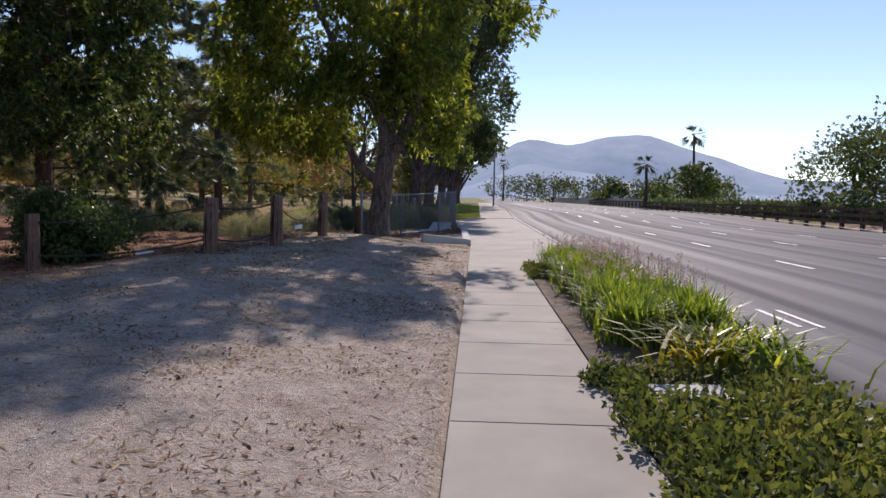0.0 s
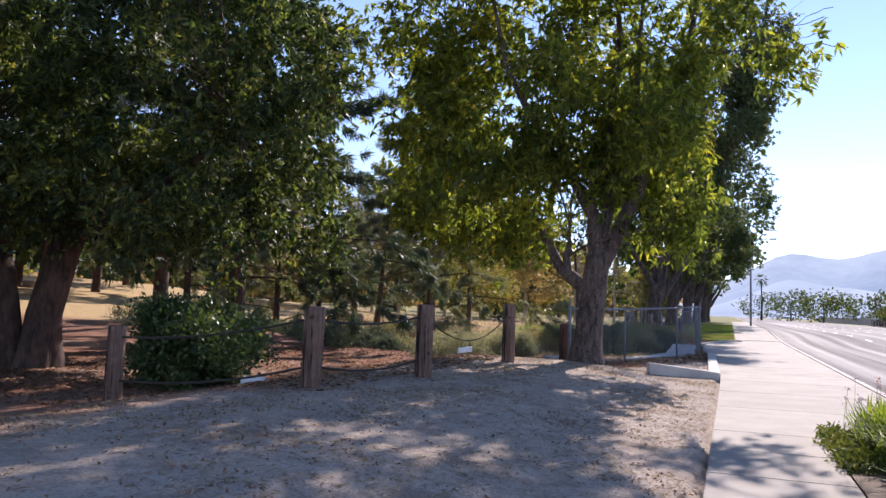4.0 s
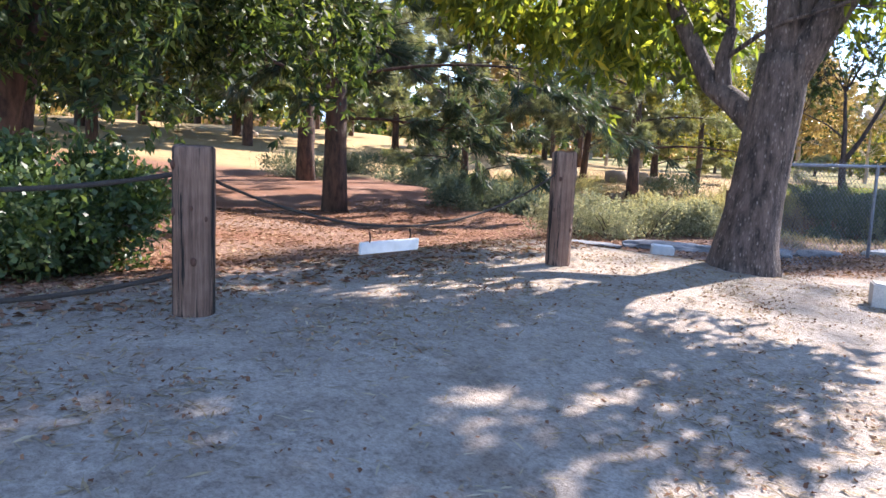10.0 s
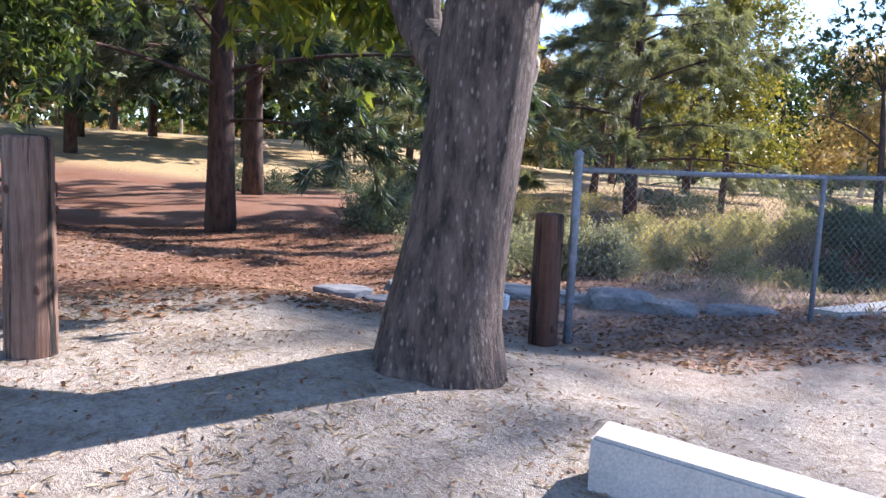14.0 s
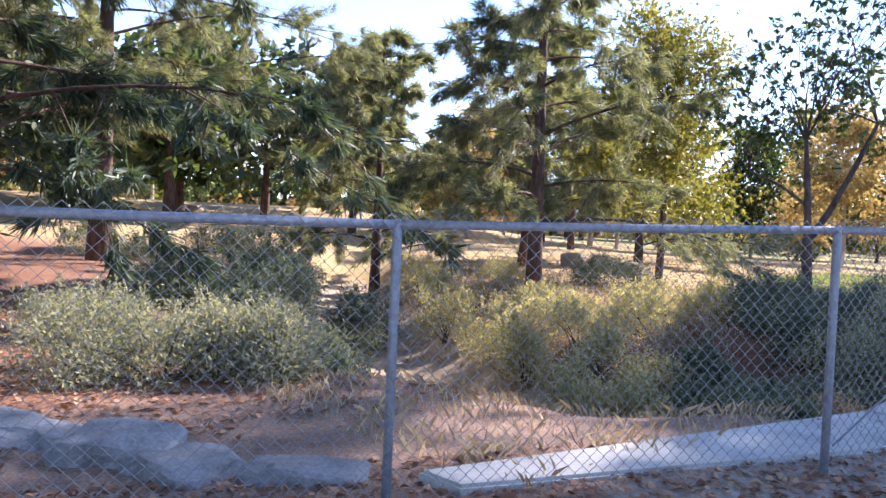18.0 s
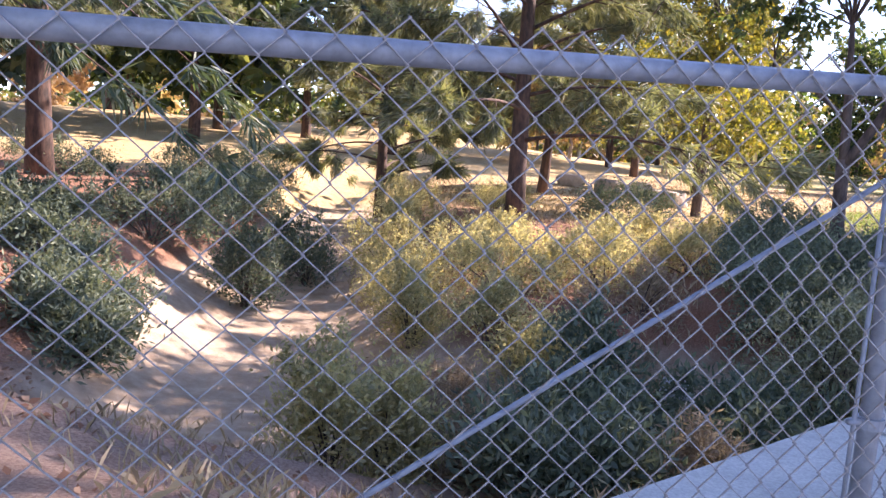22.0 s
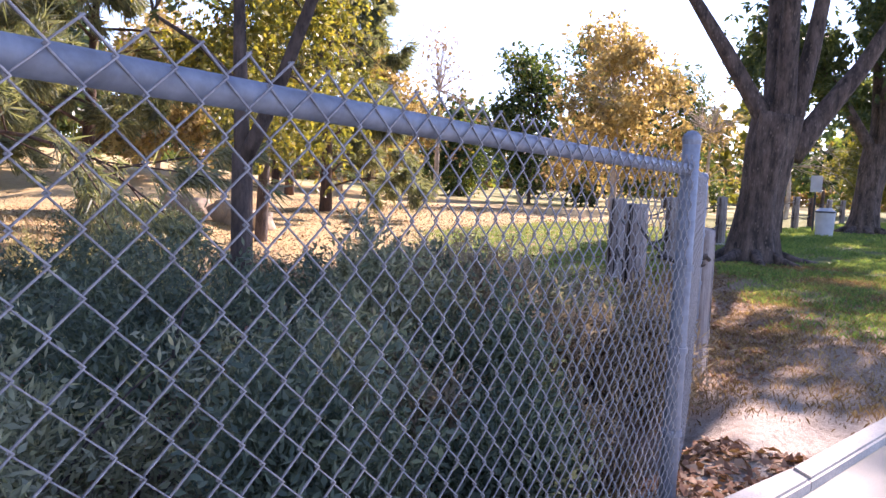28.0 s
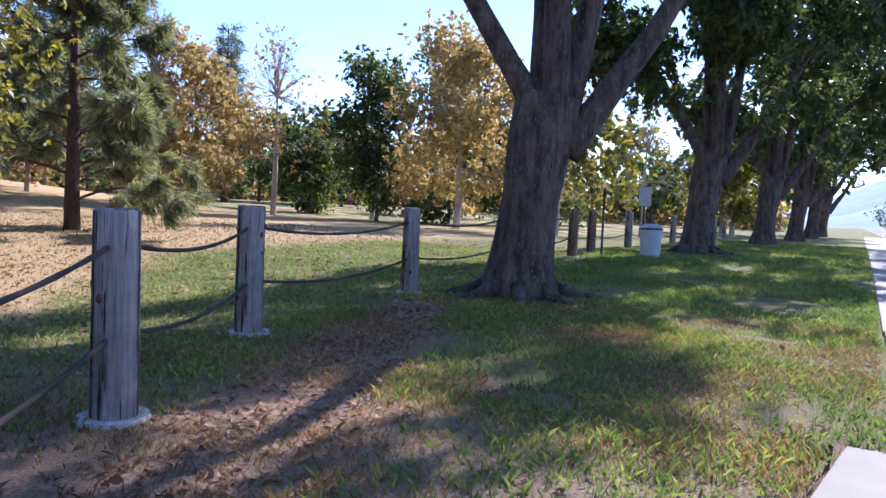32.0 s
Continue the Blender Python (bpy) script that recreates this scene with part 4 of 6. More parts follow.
# street tree by the lot, with drooping yellowing foliage
t0 = tree("broad street tree with rough brown bark and drooping yellow-green leaves", (-2.34, 22.80, 0.08),
     [(0, 0, -0.2), (0.02, 0.0, 0.4), (0.08, 0.05, 1.0), (0.15, 0.11, 1.8), (0.20, 0.14, 2.4)], [0.36, 0.32, 0.285, 0.275, 0.25],
     [(-3.6, 0.2, 5.6, 1.5, 1.8, 1.4), (-4.1, -0.4, 7.6, 1.2, 1.5, 1.1), (-2.6, -1.2, 4.1, 1.3, 1.2, 1.0), (-1.6, 0.7, 3.0, 1.0, 1.2, 0.8), (-2.4, 0.3, 9.0, 1.5, 1.6, 1.2), (-0.6, -1.5, 5.7, 1.4, 1.2, 1.0), (-0.4, 0.8, 7.4, 1.6, 1.6, 1.3), (0.2, -0.3, 10.2, 1.8, 1.8, 1.3),
      (1.4, -1.3, 4.7, 0.9, 0.9, 1.1), (2.0, 0.2, 3.2, 0.5, 0.7, 0.8), (4.2, 0.2, 6.6, 0.6, 0.7, 0.5), (2.0, 0.6, 7.5, 1.4, 1.5, 1.1), (3.5, 0.3, 8.6, 0.9, 1.1, 0.8), (1.7, -0.2, 11.6, 1.3, 1.4, 1.0), (-1.2, 0, 12.0, 1.4, 1.4, 1.0), (3.2, 0.4, 9.4, 1.1, 1.2, 0.9), (-4.6, 0.6, 4.2, 0.9, 1.0, 0.8), (0.3, 1.2, 4.6, 1.2, 1.0, 1.0), (-1.6, -0.2, 5.2, 1.5, 1.4, 1.2), (0.6, 0.6, 6.2, 1.4, 1.3, 1.2), (-2.9, 0.4, 7.0, 1.4, 1.4, 1.1), (-1.2, -0.8, 4.0, 1.1, 1.1, 0.7), (0.5, -0.6, 8.6, 1.6, 1.6, 1.1), (-3.4, 0.8, 3.4, 1.0, 1.1, 0.7), (1.5, 0.3, 4.1, 0.9, 0.9, 0.7), (1.7, 0.2, 5.2, 0.7, 0.8, 0.6), (1.1, 0.5, 3.2, 0.6, 0.7, 0.5), (1.7, 0.0, 6.4, 0.7, 0.8, 0.6), (-0.2, 0.2, 4.3, 1.0, 1.0, 0.7)],
     M_BARK, L_ASH, 5, clumps=1250, per=66, spread=0.24, size=(0.20, 0.066), droop=0.55, reach=44, depth=2, gap=-0.12, cell=0.8, tuft=6,
     limbs=[([(0.20, 0.15, 2.1), (0.66, 0.25, 3.0), (1.01, 0.3, 3.81), (1.24, 0.35, 4.8), (1.43, 0.4, 5.5), (2.0, 0.5, 6.7), (2.3, 0.6, 8.6)], [0.20, 0.17, 0.15, 0.125, 0.105, 0.08, 0.04]),
            ([(0.18, 0.14, 2.2), (0.11, 0.1, 3.3), (-0.38, 0.0, 4.2), (-0.78, -0.1, 4.66), (-1.24, -0.2, 5.47), (-1.85, -0.3, 6.7), (-2.2, -0.3, 8.4)], [0.19, 0.15, 0.12, 0.10, 0.085, 0.06, 0.03]),
            ([(0.12, 0.10, 1.55), (-0.30, 0.16, 1.92), (-0.62, 0.24, 2.14), (-1.25, 0.1, 3.35), (-2.11, 0.0, 4.1), (-2.9, -0.2, 4.9)], [0.17, 0.14, 0.12, 0.08, 0.06, 0.03]),
            ([(-0.45, 0.2, 2.0), (-0.50, 0.2, 2.4), (-0.42, 0.2, 2.75)], [0.10, 0.085, 0.06]),
            ([(0.14, 0.18, 2.3), (0.36, 0.40, 3.4), (0.30, 0.6, 5.0), (0.55, 0.7, 7.5), (0.4, 0.6, 9.6)], [0.16, 0.13, 0.10, 0.07, 0.035]),
            ([(1.24, 0.35, 4.7), (0.98, 0.1, 5.5), (1.05, 0.0, 6.9), (1.2, -0.1, 8.6)], [0.085, 0.07, 0.055, 0.03])],
     group="street trees", name="street_tree", shell=0.35, swell=0.22, flute=0.05)
V, F = [], []
out = Vector((0.42, 0.91, 0.05)).normalized()
side = out.cross(Vector((0, 0, 1))).normalized()
mid = Vector((0.15, 0.11, 1.80)) + out * 0.27
ring = [mid + side * math.cos(a) * 0.052 + Vector((0, 0, 1)) * math.sin(a) * 0.075 for a in [2 * math.pi * k / 20 for k in range(21)]]
tube(V, F, ring, [0.022 + 0.004 * math.sin(k * 1.3) for k in range(21)], 8, False)
link_mesh("scar_collar", V, F, M_SCAR, t0, True)
V, F = [], []
tube(V, F, [mid - out * 0.06, mid - out * 0.005], [0.05, 0.045], 16)
tagged(link_mesh("scar_core", V, F, M_BARK_DARK, t0, True), "dark hollow inside the pruning scar")

# dense dark trees behind the lot
tree("large dense dark-green leafy tree with low crown", gz(-13.6, 18.8), [(0, 0, -0.3), (0.1, 0, 1.2), (0.3, 0.2, 2.6), (0.8, 0.4, 4.0)], [0.46, 0.38, 0.33, 0.26],
     [(1.6, 0.4, 7.0, 3.6, 3.4, 3.2), (4.6, 0.6, 4.3, 1.5, 1.5, 1.9), (5.0, 0.9, 7.4, 1.5, 1.7, 1.9), (4.5, 3.3, 4.8, 1.4, 1.3, 2.5), (4.6, 3.4, 8.6, 1.4, 1.4, 2.0), (2.4, -0.6, 3.9, 1.9, 1.8, 1.4), (0.2, -1.4, 4.3, 2.0, 1.8, 1.5), (-2.4, 0.2, 5.0, 2.2, 2.2, 2.0), (2.2, 1.0, 10.6, 3.2, 3.2, 2.4), (-1.0, -2.4, 7.0, 2.3, 1.8, 2.3), (3.6, -1.0, 6.0, 1.5, 1.5, 1.8), (4.4, 1.2, 10.0, 1.6, 1.8, 1.6), (2.2, 2.6, 4.3, 1.6, 1.4, 1.5), (-2.2, -2.6, 4.0, 2.0, 1.8, 1.5), (-4.6, 0.8, 4.4, 1.8, 1.8, 1.7)],
     M_BARK_PINE, L_DARK, 7, clumps=1900, per=64, spread=0.22, size=(0.18, 0.062), droop=0.35, reach=26, group="park trees", shell=0.62, cell=0.8, gap=-0.05, lump=0.5, tuft=8,
     limbs=[([(-0.3, -0.4, -0.3), (-0.5, -0.5, 1.4), (-0.9, -0.6, 3.4), (-1.4, -0.6, 5.0)], [0.34, 0.29, 0.24, 0.15]), ([(0.5, 0.3, 2.9), (2.0, 0.8, 4.0), (4.0, 1.4, 5.4)], [0.2, 0.15, 0.06])])
# this tree stands out of view, put there only for its shadow
tree("tall dark-green leafy tree added out of view to shade the litter", gz(-12.6, 11.0), [(0, 0, -0.3), (0.1, 0, 1.5), (0.2, 0.2, 3.2)], [0.4, 0.34, 0.28],
     [(0, 0, 6.3, 4.6, 4.4, 4.0), (-3.5, 2.5, 6.4, 4.2, 4.2, 4.0), (0.8, 0.2, 9.2, 3.2, 3.2, 3.0)],
     M_BARK_PINE, L_DARK, 8, clumps=600, per=52, spread=0.28, size=(0.25, 0.10), droop=0.35, reach=10, group="park trees", shell=0.6, cell=0.5, gap=0.0, lump=0.6)
tree("tall dark-green leafy tree at the park edge", gz(-22.0, 22.0), [(0, 0, -0.3), (0.1, 0, 1.5), (0.2, 0.2, 3.2)], [0.4, 0.34, 0.28],
     [(0, 0, 6.6, 5.0, 4.8, 4.4), (0.5, 0.2, 9.6, 3.6, 3.6, 3.2)],
     M_BARK_PINE, L_DARK, 9, clumps=520, per=50, spread=0.4, size=(0.32, 0.13), droop=0.35, reach=8, group="park trees", shell=0.6, cell=0.3)


def pine(label, at, height, crown_r, bottom, seed, leaf=None, lean=(0, 0), n=240, per=60, r0=0.26, group="pines", droop=0.06, needle=(0.50, 0.055), fluff=0.2, twigs=0):
    """A pine: straight trunk, whorled boughs with side twigs, and brushes of long needles that hang at the ends."""
    rng, nrng = random.Random(seed), np.random.default_rng(seed)
    ob = thing("pine_tree", at, label, "tree", group)
    V, F = [], []
    spine = [Vector((lean[0] * t * height, lean[1] * t * height, -0.3 + t * (height + 0.3))) for t in [i / 8 for i in range(9)]]
    tube(V, F, spine, [r0 * (1.12 if i == 0 else 1 - 0.85 * i / 8) for i in range(9)], 16)
    link_mesh("trunk", V, F, M_BARK_PINE, ob, True)
    V, F = [], []
    tufts, dirs = [], []
    count = max(14, int(height * 3.0))
    share = max(3, int(n / count))
    for k in range(count):
        t = (bottom + (height - bottom) * (k / count) ** 0.9) / height
        a = k * 2.4 + rng.uniform(-0.4, 0.4)
        reach = crown_r * (1.05 - 0.75 * ((t * height - bottom) / (height - bottom)) ** 1.2) * rng.uniform(0.6, 1.15)
        s = Vector((lean[0] * t * height, lean[1] * t * height, t * height))
        e = s + Vector((math.cos(a) * reach, math.sin(a) * reach, reach * rng.uniform(-0.15, 0.35)))
        m = s.lerp(e, 0.5) + Vector((0, 0, reach * 0.12))
        pts = bez(s, m, e, 6)
        rb = 0.035 + 0.02 * reach / crown_r
        tube(V, F, pts, [rb * (1 - 0.8 * i / 6) for i in range(7)], 5, False)
        ends = [(pts[4], pts[6])]
        for q in range(twigs):
            u = rng.uniform(1.6, 5.9)
            b0 = pts[int(u)].lerp(pts[int(u) + 1], u % 1)
            way = (e - s).normalized() * 0.7 + Vector((rng.gauss(0, 0.6), rng.gauss(0, 0.6), rng.gauss(-0.05, 0.35)))
            b1 = b0 + way * reach * rng.uniform(0.16, 0.42)
            b1.z -= 0.12 * (b1 - b0).length
            tube(V, F, [b0, b0.lerp(b1, 0.5) + Vector((0, 0, 0.03)), b1], [0.016, 0.012, 0.006], 4, False)
            ends.append((b0, b1))
        for _ in range(share):
            if twigs:
                b0, b1 = ends[rng.randrange(len(ends))]
                p = b0.lerp(b1, rng.uniform(0.35, 1.05)) + Vector((rng.gauss(0, 1), rng.gauss(0, 1), rng.gauss(0, 1))) * 0.07
                dd = (b1 - b0).normalized()
            else:
                u = rng.uniform(0.3, 1.05)
                i = min(5, int(u * 6))
                p = pts[i].lerp(pts[i + 1], min(1.2, u * 6 - i)) + Vector((rng.gauss(0, 1), rng.gauss(0, 1), rng.gauss(0, 0.7))) * reach * 0.14
                dd = (p - s).normalized()
            tufts.append(p)
            dirs.append((dd.x, dd.y, dd.z - droop))
    tagged(link_mesh("boughwork", V, F, M_BARK_PINE, ob, True), kind="stuff")
    co = leaf_quads(nrng, np.array([tuple(p) for p in tufts]), per, fluff, needle[0], needle[1], droop, 0.3, np.array(dirs) * 0.6)
    quads_mesh("needle_mass", co, leaf or L_PINE, ob)
    return ob


pine("big pine with hanging grey-green needles", gz(-22.6, 32.3), 14, 6.8, 3.7, 21, n=3700, per=34, r0=0.36, needle=(0.34, 0.021), fluff=0.035, droop=0.16, twigs=11)
pine("dark pine with a bare lower trunk", gz(-15.0, 27.5), 13.5, 6.0, 2.5, 22, L_PINE_D, n=3600, per=26, r0=0.34, needle=(0.38, 0.036), fluff=0.04, droop=0.16, twigs=10)
pine("grey-green pine above the channel bank", gz(-13.8, 42.0), 13, 5.0, 2.1, 24, n=3700, per=28, r0=0.25, needle=(0.33, 0.022), fluff=0.04, lean=(-0.01, 0.0), droop=0.16, twigs=9)
pine("small grey-green pine on the red litter", gz(-20.0, 48.2), 10, 3.6, 1.9, 25, n=1700, per=28, r0=0.2, lean=(0.08, 0.02), needle=(0.38, 0.036), fluff=0.05, droop=0.15, twigs=6)
pine("distant dark pine on the lawn", gz(-30, 64), 11, 4.2, 1.5, 26, L_PINE_D, n=300, per=28, r0=0.25)
pine("distant dark pine on the lawn", gz(-36, 68), 12, 4.6, 1.5, 27, L_PINE_D, n=300, per=28, r0=0.25)
pine("tall pointed dark conifer far in the park", gz(-66, 108), 19, 3.6, 2.0, 28, L_PINE_D, n=280, per=28, r0=0.3)
pine("tall pointed dark conifer far in the park", gz(-54, 96), 17, 3.2, 2.0, 29, L_PINE_D, n=280, per=28, r0=0.3)
pine("distant dark pine beyond the litter", gz(-38, 52), 12, 4.6, 1.4, 30, L_PINE, n=1400, per=26, r0=0.28, needle=(0.5, 0.055), fluff=0.08, twigs=5)
pine("bushy grey-green pine behind the channel", gz(-24.5, 44.0), 11, 4.4, 1.4, 38, L_PINE, n=2000, per=26, r0=0.24, needle=(0.40, 0.040), fluff=0.06, droop=0.15, twigs=6)

# slender forked tree by the channel
tree("slender dark-barked tree with a wide fork and sparse leaves", gz(-6.42, 43.3), [(0, 0, -0.5), (-0.03, 0, 0.8), (-0.08, 0.02, 1.9)], [0.15, 0.12, 0.11],
     [(-0.6, 0, 5.2, 1.9, 1.9, 1.6), (1.4, 0.3, 5.0, 1.6, 1.6, 1.5), (0.3, 0, 6.6, 1.9, 1.8, 1.3), (-1.6, -0.3, 4.0, 1.0, 1.0, 0.7)],
     M_BARK_DARK, L_BIGROW, 33, clumps=170, per=28, spread=0.2, size=(0.17, 0.07), droop=0.3, reach=22, depth=2,
     limbs=[([(-0.07, 0.02, 1.75), (-0.12, 0, 2.9), (-0.25, 0.05, 4.2)], [0.09, 0.075, 0.045]), ([(-0.06, 0.02, 1.8), (0.35, 0.1, 2.5), (0.8, 0.2, 3.5), (1.2, 0.3, 4.5)], [0.09, 0.075, 0.06, 0.04]), ([(-0.1, 0, 2.6), (-0.7, -0.1, 3.1), (-1.5, -0.2, 3.5)], [0.04, 0.03, 0.02])],
     group="park trees", flare=False)

# big row of trees on the lawn
for i, (bx, by, s) in enumerate([(-3.92, 53.9, 1.02), (-3.75, 66.4, 0.98), (-3.3, 79.0, 1.0), (-2.9, 91.5, 0.95), (-2.7, 104.0, 1.0), (-2.6, 116.5, 1.0)]):
    near = i < 2
    b = tree("massive lawn tree with fluted tan-grey trunk and wide green crown", (bx, by, ground_z(bx, by) - 0.05),
         [(0, 0, -0.3), (0.04, 0.03, 0.6), (0.11, 0.07, 1.5), (0.20, 0.12, 2.4), (0.28, 0.17, 3.0)], [0.47 * s, 0.42 * s, 0.39 * s, 0.45 * s, 0.44 * s],
         # highest lobes of the first two trees: unseen, added to shade the ground
         ([(-1.8, 0.3, 8.4, 2.7, 3.2, 2.6), (1.8, -0.3, 8.3, 2.5, 3.2, 2.6), (0, 0, 10.6, 3.4, 3.6, 2.6), (1.0, -2.0, 7.8, 2.0, 2.2, 1.8), (1.5, 1.8, 7.2, 2.1, 2.2, 2.2), (-2.4, -1.2, 6.8, 1.8, 2.2, 1.5)] if i else [(-0.8, 0.3, 8.6, 1.9, 3.0, 2.4), (3.2, 0.5, 12.8, 3.4, 4.2, 2.6), (3.0, 1.0, 15.2, 2.6, 3.2, 2.0), (2.0, -0.9, 9.0, 2.3, 2.6, 1.7), (1.5, -0.4, 10.8, 3.2, 3.8, 3.0), (4.6, -0.4, 13.0, 2.4, 3.2, 2.2), (6.2, -0.4, 15.8, 2.3, 3.2, 2.2), (6.3, 0, 18.2, 1.9, 2.6, 1.7), (-0.5, 3.2, 7.6, 2.3, 2.0, 1.2), (2.4, 2.0, 7.8, 2.2, 2.4, 1.4), (-1.5, -1.2, 7.6, 1.4, 2.2, 1.2), (0.3, 0.3, 17.3, 2.4, 2.8, 1.6), (-1.0, 0.0, 14.2, 2.2, 2.6, 1.8), (3.4, 0.4, 20.6, 2.4, 2.6, 1.5), (5.5, -0.2, 22.1, 1.8, 2.4, 1.0), (1.6, 0.0, 23.2, 2.3, 2.4, 1.1)]) + ([(1.6, -1.0, 12.8, 3.2, 3.2, 2.3), (-1.0, 0.0, 14.6, 2.6, 2.8, 1.5), (2.4, 0.4, 15.8, 2.2, 2.4, 1.3), (-2.6, -0.5, 11.8, 2.0, 2.2, 1.5), (-0.6, -0.6, 16.6, 2.2, 2.2, 1.2), (4.4, 0.3, 13.0, 1.2, 1.4, 0.8), (3.4, -0.4, 14.4, 1.4, 1.6, 0.9), (7.2, 0.0, 15.6, 1.3, 1.5, 1.3), (5.2, 0.3, 8.2, 1.6, 2.0, 1.5)] if i == 1 else [(5.2, 0.0, 8.6, 2.2, 2.6, 2.6), (5.8, 0.3, 12.6, 2.4, 2.6, 2.6), (2.6, 0.0, 12.4, 2.4, 2.6, 2.2)] if i in (2, 3) else []) + ([] if i == 0 else [(-2.0, -1.4, 5.0, 1.4, 1.6, 1.5), (1.6, -1.0, 5.4, 1.6, 1.8, 1.6), (3.6, 0.5, 7.4, 1.8, 2.0, 1.3)]),
         M_BARK_BIG, L_BIGROW, 60 + i, clumps=(2080 if i == 0 else 1450) if near else 640, per=(46 if i == 0 else 54) if near else 34, spread=0.32, gap=0.02 if i == 0 else 0.14, cell=0.42, size=(0.24, 0.095) if near else (0.36, 0.15), droop=0.4, reach=18 if near else 10, depth=1,
         limbs=[([(0.20, 0.12, 2.7), (-0.2, -0.1, 3.4), (-0.7, -0.35, 4.3), (-1.8, -0.9, 6.2)], [0.22, 0.17, 0.15, 0.08]),
                ([(0.22, 0.16, 2.7), (0.15, 0.25, 4.2), (-0.1, 0.5, 7.0)], [0.25, 0.19, 0.1]),
                ([(0.36, 0.16, 2.7), (0.42, 0.0, 4.4), (0.5, -0.4, 7.2)], [0.26, 0.19, 0.1]),
                ([(0.46, 0.3, 2.7), (0.72, 0.5, 4.2), (1.0, 0.9, 7.0)], [0.24, 0.17, 0.1]),
                ([(0.52, 0.30, 2.2), (1.05, 0.6, 3.1), (1.6, 0.9, 4.0), (2.6, 1.3, 6.0)], [0.26, 0.20, 0.16, 0.09])],
         group="lawn trees", name="street_tree", shell=0.5, flute=0.2)
    if near:
        for k in range(7):
            a = -2.6 + k * 0.75
            V, F = [], []
            L = 0.75 + 0.5 * ((k * 37) % 10) / 10
            tube(V, F, [(math.cos(a) * r, math.sin(a) * r, z) for r, z in ((0.45, 0.22), (0.45 + L * 0.35, 0.11), (0.45 + L * 0.75, 0.05), (0.45 + L, -0.03))], [0.13, 0.09, 0.06, 0.03], 8)
            link_mesh("root", V, F, M_BARK_BIG, b, True)

# park trees beyond the turf
def park(label, x, y, h, r, leaf, bark, seed, sparse=False, trunk_h=0.3, r0=0.16, squash=1.0, fine=1.0):
    low = h * trunk_h
    rp = random.Random(seed)
    c = (h + low) / 2
    n = 60 if sparse else int(420 * fine)
    blobs = [(0, 0, c, r * 0.5, r * 0.5, (h - low) * 0.36 * squash)]
    for k in range(13):
        a, u = k * 2.4 + rp.uniform(-0.6, 0.6), (k + rp.uniform(0, 1)) / 13
        f = rp.uniform(0.45, 1.0) * (0.95 - 0.75 * u ** 1.6)
        q = rp.uniform(0.2, 0.42)
        blobs.append((math.cos(a) * r * f, math.sin(a) * r * f, low * 0.7 + (h - low * 0.7) * (0.06 + 0.88 * u), r * q, r * q, (h - low) * rp.uniform(0.08, 0.17)))
    return tree(label, gz(x, y), [(0, 0, -0.3), (0.1, 0, low * 0.6), (0.0, 0.1, low * 1.3), (0.1, 0, h * 0.6)], [r0, r0 * 0.85, r0 * 0.7, r0 * 0.3], blobs,
         bark, leaf, seed, clumps=n, per=22 if sparse else 36, spread=0.42 if not sparse else 0.35, size=(0.20, 0.10) if sparse else (0.30 / fine, 0.15 / fine), droop=0.25, reach=52 if sparse else 24, depth=2, tuft=5, group="park trees", flare=False, shell=0.35, branch=0.5, gap=0.0, lump=0.6, cell=0.55)


park("pale-trunked sycamore with thin rusty leaves", -34.6, 72.1, 12.0, 3.0, L_RUST, M_BARK_PALE, 71, True, 0.3, 0.22)
park("golden sycamore far across the turf", -33.3, 73.8, 10.0, 5.0, L_GOLD, M_BARK_PALE, 72, False, 0.22)
park("nearly bare pale tree far across the turf", -33.4, 80.6, 13.0, 3.8, L_RUST, M_BARK_PALE, 73, True, 0.3, 0.2)
park("thin rusty tree far across the turf", -31.2, 88.8, 12.0, 3.4, L_RUST, M_BARK_PALE, 74, True, 0.25, 0.2)
park("dark dense tree behind the golden ones", -27.5, 84.0, 11.0, 4.4, L_DARK, M_BARK_DARK, 86, False, 0.08)
park("dark dense tree behind the golden ones", -22.0, 96.0, 12.0, 5.0, L_BIGROW, M_BARK_DARK, 87, False, 0.08)
park("large golden autumn tree across the turf", -18.7, 79.0, 11.0, 5.6, L_GOLD, M_BARK_PALE, 75, False, 0.2, 0.22)
park("golden autumn tree behind the lawn row", -14.5, 83.0, 8.5, 3.0, L_GOLD, M_BARK_PALE, 76, True, 0.2)
park("dark rounded tree behind the golden ones", -26.5, 92.0, 14.0, 4.8, L_DARK, M_BARK_DARK, 77, False, 0.1)
park("low dark bushy tree across the turf", -38.6, 90.5, 6.5, 3.6, L_DARK, M_BARK_DARK, 84, False, 0.05)
park("pale green tree in the distance", -11.5, 90.0, 9.0, 3.4, L_YELLOWGREEN, M_BARK_PALE, 78, True)
park("pale green tree in the distance", -9.0, 104.0, 8.0, 3.4, L_YELLOWGREEN, M_BARK_PALE, 79)
park("yellow-green tree beyond the channel", -14.6, 50.0, 10.5, 3.4, L_YELLOWGREEN, M_BARK_DARK, 80, False, 0.3, fine=2.0)
pine("dark grey-green pine at the edge of the turf", gz(-20.8, 58.0), 10.5, 4.0, 0.9, 81, L_PINE, n=2800, per=26, r0=0.24, needle=(0.42, 0.042), fluff=0.06, droop=0.15, twigs=6)
park("golden tree far behind the channel", -36.0, 60.0, 9.0, 3.6, L_GOLD, M_BARK_PALE, 82, False, 0.15)
park("rusty tree far behind the channel", -40.0, 68.0, 9.5, 3.8, L_RUST, M_BARK_PALE, 83, False, 0.15)
rngp = random.Random(4)
